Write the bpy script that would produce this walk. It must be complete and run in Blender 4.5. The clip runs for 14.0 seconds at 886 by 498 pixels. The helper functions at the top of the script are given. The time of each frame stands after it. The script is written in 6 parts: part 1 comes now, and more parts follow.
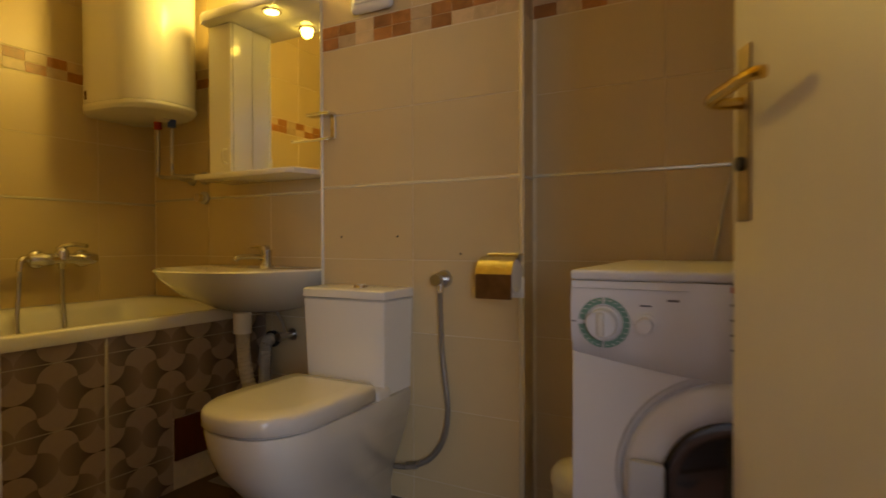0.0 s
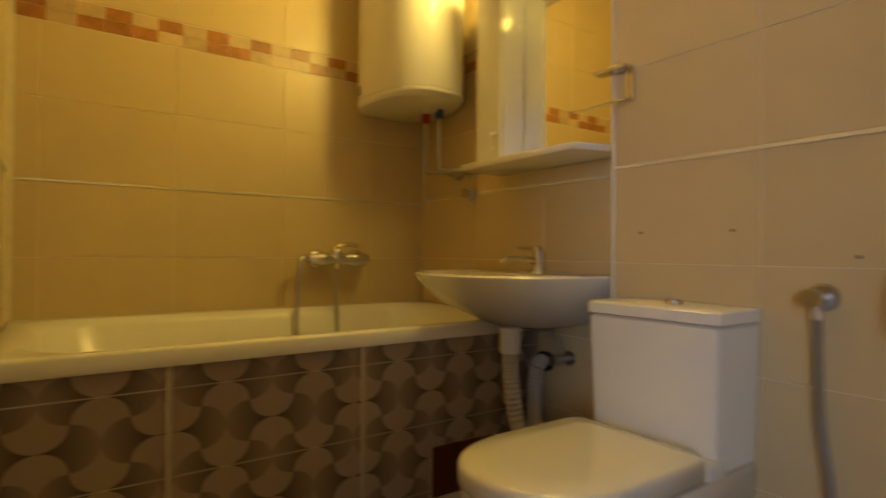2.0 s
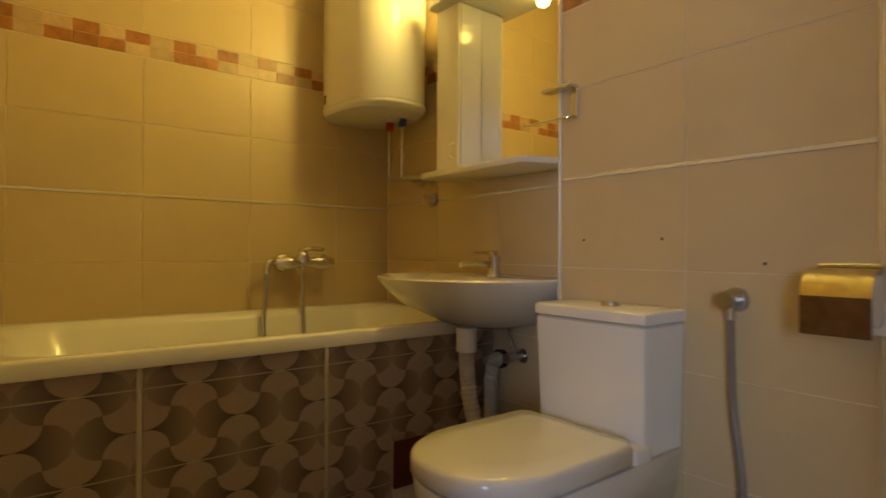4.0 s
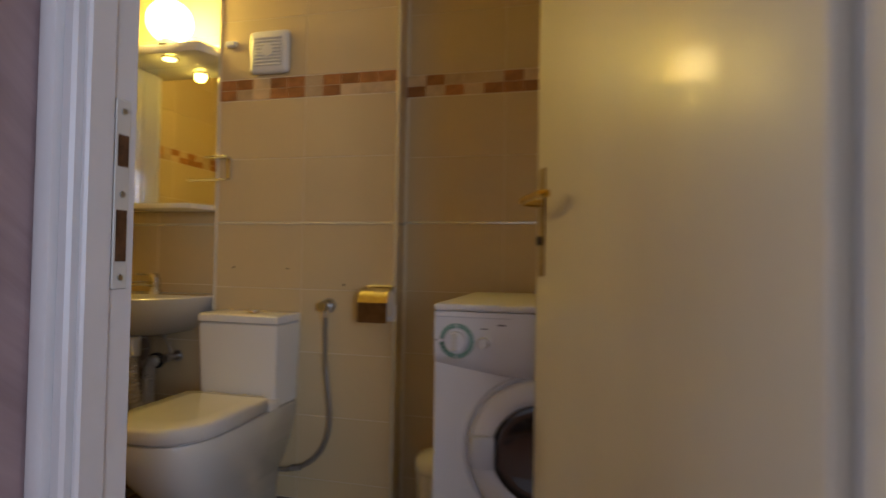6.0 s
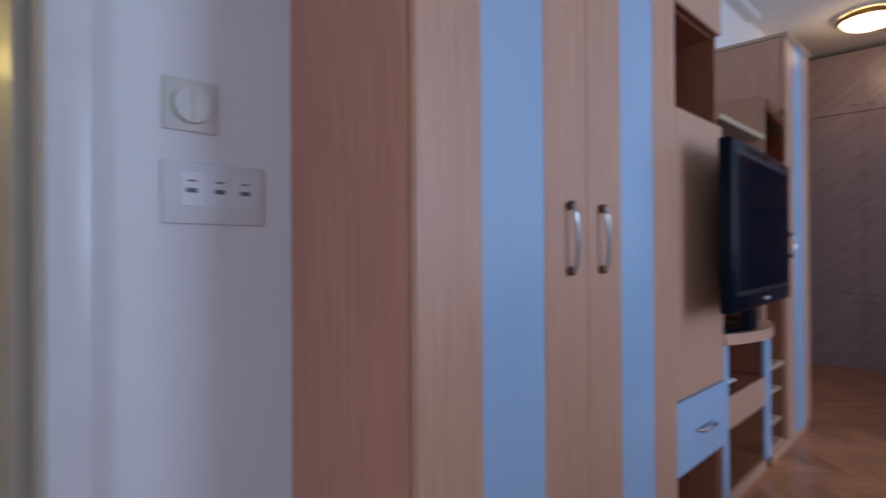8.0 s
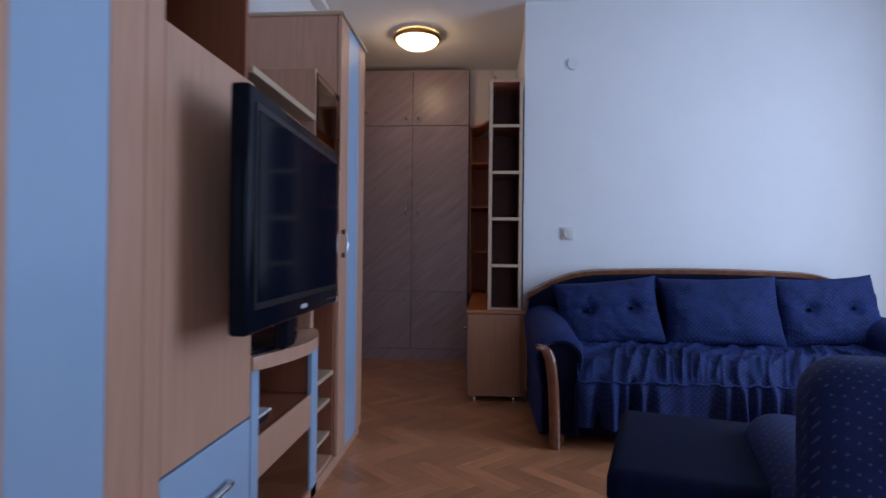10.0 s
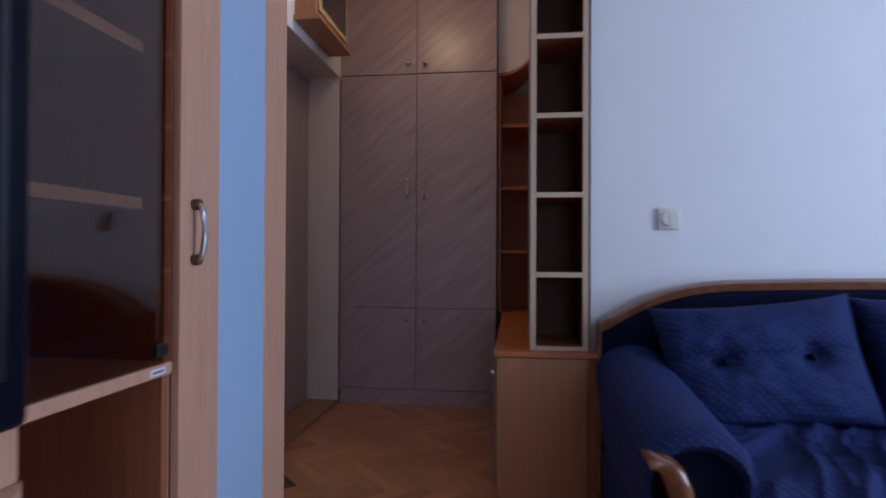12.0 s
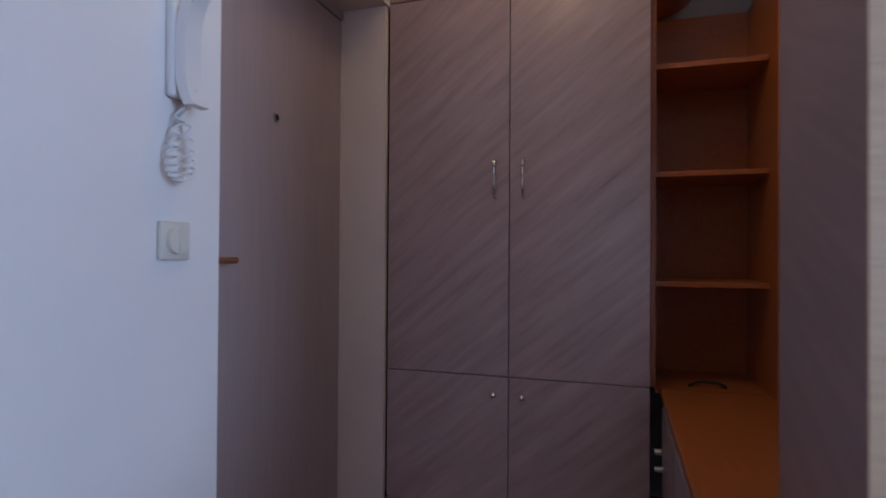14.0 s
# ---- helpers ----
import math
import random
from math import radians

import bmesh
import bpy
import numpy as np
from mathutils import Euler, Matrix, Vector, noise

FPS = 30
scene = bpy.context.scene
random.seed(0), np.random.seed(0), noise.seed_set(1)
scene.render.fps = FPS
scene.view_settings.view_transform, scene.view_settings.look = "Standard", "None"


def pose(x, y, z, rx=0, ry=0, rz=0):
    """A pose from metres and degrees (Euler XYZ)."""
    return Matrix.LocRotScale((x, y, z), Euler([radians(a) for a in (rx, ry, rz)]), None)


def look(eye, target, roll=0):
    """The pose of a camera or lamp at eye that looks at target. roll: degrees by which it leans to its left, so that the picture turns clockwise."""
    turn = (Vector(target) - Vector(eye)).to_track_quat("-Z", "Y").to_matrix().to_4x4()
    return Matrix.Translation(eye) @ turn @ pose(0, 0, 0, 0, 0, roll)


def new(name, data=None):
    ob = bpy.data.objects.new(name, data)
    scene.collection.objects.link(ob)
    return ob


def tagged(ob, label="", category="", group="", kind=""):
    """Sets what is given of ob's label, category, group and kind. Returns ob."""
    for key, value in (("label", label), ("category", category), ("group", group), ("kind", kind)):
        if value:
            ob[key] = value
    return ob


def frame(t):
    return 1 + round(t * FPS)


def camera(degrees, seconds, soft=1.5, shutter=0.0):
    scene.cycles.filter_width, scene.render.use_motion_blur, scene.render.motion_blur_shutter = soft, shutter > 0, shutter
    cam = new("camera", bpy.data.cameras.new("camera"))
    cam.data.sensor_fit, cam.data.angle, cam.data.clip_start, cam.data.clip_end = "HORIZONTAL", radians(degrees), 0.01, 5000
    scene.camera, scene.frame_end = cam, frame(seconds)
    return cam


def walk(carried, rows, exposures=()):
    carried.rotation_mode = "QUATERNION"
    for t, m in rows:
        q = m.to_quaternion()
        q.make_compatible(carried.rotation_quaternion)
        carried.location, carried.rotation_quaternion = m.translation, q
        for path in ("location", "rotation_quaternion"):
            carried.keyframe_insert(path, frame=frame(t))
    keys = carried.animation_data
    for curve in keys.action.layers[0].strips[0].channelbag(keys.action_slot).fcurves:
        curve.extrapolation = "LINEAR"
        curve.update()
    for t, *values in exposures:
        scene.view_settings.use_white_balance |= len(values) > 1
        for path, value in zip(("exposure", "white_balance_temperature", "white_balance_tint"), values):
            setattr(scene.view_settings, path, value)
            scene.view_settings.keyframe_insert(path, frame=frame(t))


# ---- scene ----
cam = camera(77.8, 14.0, soft=1.6, shutter=0.5)
PATH = [  # seconds, x, y, z, yaw, pitch, roll
    (0.0, 0.014, 0.011, 0.910, 28.22, -0.73, 0.16),
    (0.5, -0.098, 0.160, 0.896, 32.99, -0.62, 0.22),
    (1.0, -0.182, 0.242, 0.874, 35.30, -0.03, 0.02),
    (1.5, -0.276, 0.311, 0.857, 43.44, 0.05, 0.26),
    (2.0, -0.380, 0.346, 0.871, 54.98, 0.43, -0.45),
    (2.2, -0.409, 0.350, 0.885, 58.55, 0.01, -0.33),
    (4.3, -0.190, 0.300, 0.898, 48.32, 0.40, -0.30),
    (4.5, -0.128, 0.266, 0.903, 43.94, 0.34, -0.28),
    (5.0, -0.023, 0.097, 0.905, 34.55, 0.52, -0.13),
    (5.5, 0.030, -0.137, 0.936, 25.05, 0.62, -0.50),
    (6.0, 0.105, -0.393, 0.973, 13.67, 1.24, -1.02),
    (6.5, 0.161, -0.739, 0.998, -0.65, 1.03, -0.90),
    (7.0, 0.190, -0.879, 0.990, -13.92, 0.50, -0.28),
    (7.5, 0.172, -0.957, 1.002, -30.45, -0.80, 0.08),
    (8.0, 0.190, -0.973, 0.992, -45.33, 0.30, 0.33),
    (8.5, 0.227, -0.970, 1.009, -58.80, -0.19, -0.28),
    (9.0, 0.315, -0.954, 1.005, -70.98, -0.24, -0.40),
    (9.2, 0.407, -0.943, 1.004, -75.35, -0.30, -0.40),
    (11.3, 1.799, -0.922, 0.935, -89.13, 0.90, -0.34),
    (11.5, 1.951, -0.916, 0.945, -88.24, 0.82, -0.20),
    (12.0, 2.380, -0.897, 0.976, -82.46, 0.48, -0.26),
    (12.5, 2.781, -0.856, 1.014, -78.43, 0.25, -0.19),
    (13.0, 3.188, -0.821, 1.028, -75.24, 0.26, -0.24),
    (13.5, 3.485, -0.748, 1.059, -73.14, 0.42, -0.25),
    (14.0, 3.762, -0.659, 1.097, -72.43, 0.54, -0.37),
]
walk(cam, [(t, pose(x, y, z, 90 + p, r, w)) for t, x, y, z, w, p, r in PATH],
     exposures=[(0.0, 0.15, 8500, 18), (0.5, 0.3, 8300, 18), (1.0, 0.42, 7900, 17), (2.0, 0.45, 7900, 15), (5.0, 0.45, 7100, 16), (5.5, 0.43, 7200, 16), (6.0, 0.12, 7200, 16), (6.5, 0.02, 6700, 14), (7.5, -0.1, 6450, 13),
                (9.0, -0.44, 6400, 13), (11.5, -0.47, 6400, 15), (12.0, -0.3, 6400, 16), (12.5, -0.2, 6600, 14), (13.0, -0.14, 6450, 14), (14.0, 0.0, 6200, 13)])

# ---- light ----
world = bpy.data.worlds.new("sky")
scene.world = world
world.use_nodes = True
wn = world.node_tree
sky = wn.nodes.new("ShaderNodeTexSky")
sky.sky_type, sky.sun_disc = "NISHITA", False
sky.sun_elevation, sky.sun_rotation = radians(42), radians(-60)
wn.links.new(sky.outputs["Color"], wn.nodes["Background"].inputs["Color"])
wn.nodes["Background"].inputs["Strength"].default_value = 0.1


def lamp(name, kind, at, energy, colour, size=0.1, aim=None, size_y=None):
    d = bpy.data.lights.new(name, kind)
    d.energy, d.color = energy, colour
    if kind == "AREA":
        d.size = size
        if size_y:
            d.shape, d.size_y = "RECTANGLE", size_y
    else:
        d.shadow_soft_size = size
    ob = new(name, d)
    ob.matrix_world = look(at, aim) if aim else pose(*at)
    return ob


WARM = (1.0, 0.785, 0.13)
DAY = (0.50, 0.68, 1.0)
lamp("window_daylight", "AREA", (2.9, -3.93, 1.4), 92, DAY, 1.2, (2.7, 0, 1.25), 1.9)
lamp("window_daylight", "AREA", (-2.53, -2.35, 1.2), 58, DAY, 1.9, (0, -2.2, 1.0), 2.1)
lamp("globe_light", "POINT", (-1.625, 1.620, 1.985), 16.0, WARM, 0.085)
lamp("downlight_glow", "POINT", (-1.64, 1.642, 1.822), 0.5, WARM, 0.025)
lamp("hall_light", "POINT", (5.13, -0.39, 2.53), 3.9, (1.0, 0.66, 0.36), 0.1)


# ---- materials ----
def mat(name, colour, rough=0.5, metal=0.0, vary=0.12, scale=6.0, bump=0.0, bump_scale=60.0, stretch=(1, 1, 1), rnd=0.0,
        coat=0.0, second=None, contrast=0.5, rot=(0, 0, 0), dots=None, spec=0.5):
    m = bpy.data.materials.new(name)
    m.use_nodes = True
    nt = m.node_tree
    bs = nt.nodes["Principled BSDF"]
    bs.inputs["Roughness"].default_value, bs.inputs["Metallic"].default_value = rough, metal
    bs.inputs["Coat Weight"].default_value = coat
    bs.inputs["Coat Roughness"].default_value = 0.07
    bs.inputs["Specular IOR Level"].default_value = spec
    tc = nt.nodes.new("ShaderNodeTexCoord")
    mp = nt.nodes.new("ShaderNodeMapping")
    mp.inputs["Scale"].default_value = stretch
    turn = nt.nodes.new("ShaderNodeVectorRotate")
    turn.rotation_type = "EULER_XYZ"
    turn.inputs["Rotation"].default_value = [radians(a) for a in rot]
    nt.links.new(tc.outputs["Object"], turn.inputs["Vector"])
    nt.links.new(turn.outputs["Vector"], mp.inputs["Vector"])
    oi = nt.nodes.new("ShaderNodeObjectInfo")
    off = nt.nodes.new("ShaderNodeVectorMath")
    off.operation = "MULTIPLY_ADD"
    off.inputs[1].default_value = (17.0, 11.0, 23.0)
    nt.links.new(oi.outputs["Random"], off.inputs[0])
    nt.links.new(mp.outputs["Vector"], off.inputs[2])
    n1 = nt.nodes.new("ShaderNodeTexNoise")
    n1.inputs["Scale"].default_value, n1.inputs["Detail"].default_value, n1.inputs["Roughness"].default_value = scale, 5, 0.6
    nt.links.new(off.outputs["Vector"], n1.inputs["Vector"])
    ramp = nt.nodes.new("ShaderNodeValToRGB")
    c2 = second or [max(0.0, c * (1 - 2 * vary)) for c in colour]
    ramp.color_ramp.elements[0].position, ramp.color_ramp.elements[1].position = 0.5 - contrast / 2, 0.5 + contrast / 2
    ramp.color_ramp.elements[0].color, ramp.color_ramp.elements[1].color = (*c2, 1), (*colour, 1)
    nt.links.new(n1.outputs["Fac"], ramp.inputs["Fac"])
    col = ramp.outputs["Color"]
    if rnd:
        hs = nt.nodes.new("ShaderNodeHueSaturation")
        mr = nt.nodes.new("ShaderNodeMapRange")
        mr.inputs["To Min"].default_value, mr.inputs["To Max"].default_value = 1 - rnd, 1 + rnd
        nt.links.new(oi.outputs["Random"], mr.inputs["Value"])
        nt.links.new(mr.outputs["Result"], hs.inputs["Value"])
        nt.links.new(col, hs.inputs["Color"])
        col = hs.outputs["Color"]
    if dots:
        vo = nt.nodes.new("ShaderNodeTexVoronoi")
        vo.inputs["Scale"].default_value, vo.inputs["Randomness"].default_value = dots[0], 0.0
        vo.voronoi_dimensions = "2D"
        sx = nt.nodes.new("ShaderNodeSeparateXYZ")
        cx = nt.nodes.new("ShaderNodeCombineXYZ")
        ng = nt.nodes.new("ShaderNodeMath")
        ng.operation = "ADD"
        nt.links.new(tc.outputs["Object"], sx.inputs[0])
        nt.links.new(sx.outputs["X"], ng.inputs[0])
        nt.links.new(sx.outputs["Z"], ng.inputs[1])
        for i, out in ((0, sx.outputs["Y"]), (1, ng.outputs[0])):
            nt.links.new(out, cx.inputs[i])
        vr = nt.nodes.new("ShaderNodeVectorRotate")
        vr.rotation_type, vr.inputs["Angle"].default_value = "Z_AXIS", radians(45)
        nt.links.new(cx.outputs[0], vr.inputs["Vector"])
        nt.links.new(vr.outputs["Vector"], vo.inputs["Vector"])
        lt = nt.nodes.new("ShaderNodeMath")
        lt.operation, lt.inputs[1].default_value = "LESS_THAN", dots[1]
        nt.links.new(vo.outputs["Distance"], lt.inputs[0])
        mx = nt.nodes.new("ShaderNodeMix")
        mx.data_type = "RGBA"
        mx.inputs["B"].default_value = (*dots[2], 1)
        nt.links.new(lt.outputs["Value"], mx.inputs["Factor"])
        nt.links.new(col, mx.inputs["A"])
        col = mx.outputs["Result"]
    nt.links.new(col, bs.inputs["Base Color"])
    n2 = nt.nodes.new("ShaderNodeTexNoise")
    n2.inputs["Scale"].default_value, n2.inputs["Detail"].default_value = bump_scale, 4
    nt.links.new(off.outputs["Vector"], n2.inputs["Vector"])
    rr = nt.nodes.new("ShaderNodeMapRange")
    rr.inputs["To Min"].default_value, rr.inputs["To Max"].default_value = max(0.02, rough * 0.8), min(1.0, rough * 1.2)
    nt.links.new(n1.outputs["Fac"], rr.inputs["Value"])
    nt.links.new(rr.outputs["Result"], bs.inputs["Roughness"])
    if bump:
        bp = nt.nodes.new("ShaderNodeBump")
        bp.inputs["Strength"].default_value, bp.inputs["Distance"].default_value = bump, 0.004
        nt.links.new(n2.outputs["Fac"], bp.inputs["Height"])
        nt.links.new(bp.outputs["Normal"], bs.inputs["Normal"])
    return m


def glow(name, colour, strength):
    m = bpy.data.materials.new(name)
    m.use_nodes = True
    bs = m.node_tree.nodes["Principled BSDF"]
    bs.inputs["Base Color"].default_value = (0.9, 0.85, 0.75, 1)
    bs.inputs["Emission Color"].default_value, bs.inputs["Emission Strength"].default_value = (*colour, 1), strength
    return m


def glass(name, colour, rough=0.02):
    m = mat(name, colour, rough, vary=0.0)
    bs = m.node_tree.nodes["Principled BSDF"]
    bs.inputs["Transmission Weight"].default_value = 1.0
    bs.inputs["IOR"].default_value = 1.45
    return m


def wave_tile(name):
    """Decor tile: chains of pale discs with dark petals fanning out from where they touch."""
    m = bpy.data.materials.new(name)
    m.use_nodes = True
    nt = m.node_tree
    bs = nt.nodes["Principled BSDF"]
    bs.inputs["Roughness"].default_value = 0.35
    geo = nt.nodes.new("ShaderNodeNewGeometry")
    sep = nt.nodes.new("ShaderNodeSeparateXYZ")
    nt.links.new(geo.outputs["Position"], sep.inputs[0])

    def mth(op, a, b=None):
        n = nt.nodes.new("ShaderNodeMath")
        n.operation = op
        for i, v in enumerate((a, b)):
            if v is None:
                continue
            if isinstance(v, (int, float)):
                n.inputs[i].default_value = v
            else:
                nt.links.new(v, n.inputs[i])
        return n.outputs[0]

    def near(du, dv):
        return mth("SQRT", mth("ADD", mth("MULTIPLY", du, du), mth("MULTIPLY", dv, dv)))

    # columns 0.115 m apart, discs 0.104 m high; the lengths beside the trims start anew
    y, z = sep.outputs["Y"], sep.outputs["Z"]
    shift = mth("SUBTRACT", mth("MULTIPLY", mth("LESS_THAN", y, 0.562), 0.034), mth("MULTIPLY", mth("GREATER_THAN", y, 1.066), 0.034))
    u = mth("DIVIDE", mth("SUBTRACT", mth("ADD", y, shift), 0.806 - 20 * 0.115), 0.115)
    v = mth("DIVIDE", mth("SUBTRACT", z, 0.340 - 20 * 0.104), 0.104)
    i, j = mth("FLOOR", u), mth("FLOOR", mth("ADD", v, 0.5))
    dv = mth("SUBTRACT", v, j)
    petal = mth("LESS_THAN", near(mth("SUBTRACT", mth("SUBTRACT", u, i), 0.5), dv), 0.5)
    even = mth("SUBTRACT", 1.0, mth("MODULO", mth("ADD", i, j), 2.0))
    du = mth("SUBTRACT", mth("SUBTRACT", u, i), even)
    over = mth("MINIMUM", near(du, mth("SUBTRACT", dv, 0.5)), near(du, mth("ADD", dv, 0.5)))
    shade = mth("MULTIPLY", petal, mth("GREATER_THAN", over, 0.495))
    ramp = nt.nodes.new("ShaderNodeValToRGB")
    ramp.color_ramp.elements[0].color, ramp.color_ramp.elements[1].color = (0.075, 0.045, 0.036, 1), (0.33, 0.25, 0.19, 1)
    ramp.color_ramp.elements[0].position, ramp.color_ramp.elements[1].position = 0.12, 0.92
    nt.links.new(mth("ABSOLUTE", du), ramp.inputs["Fac"])
    pale = nt.nodes.new("ShaderNodeTexNoise")
    pale.inputs["Scale"].default_value, pale.inputs["Detail"].default_value = 60, 4
    nt.links.new(geo.outputs["Position"], pale.inputs["Vector"])
    base = nt.nodes.new("ShaderNodeValToRGB")
    base.color_ramp.elements[0].color, base.color_ramp.elements[1].color = (0.40, 0.31, 0.24, 1), (0.46, 0.36, 0.28, 1)
    nt.links.new(pale.outputs["Fac"], base.inputs["Fac"])
    mx = nt.nodes.new("ShaderNodeMix")
    mx.data_type = "RGBA"
    nt.links.new(shade, mx.inputs["Factor"])
    nt.links.new(base.outputs["Color"], mx.inputs["A"])
    nt.links.new(ramp.outputs["Color"], mx.inputs["B"])
    nt.links.new(mx.outputs["Result"], bs.inputs["Base Color"])
    return m


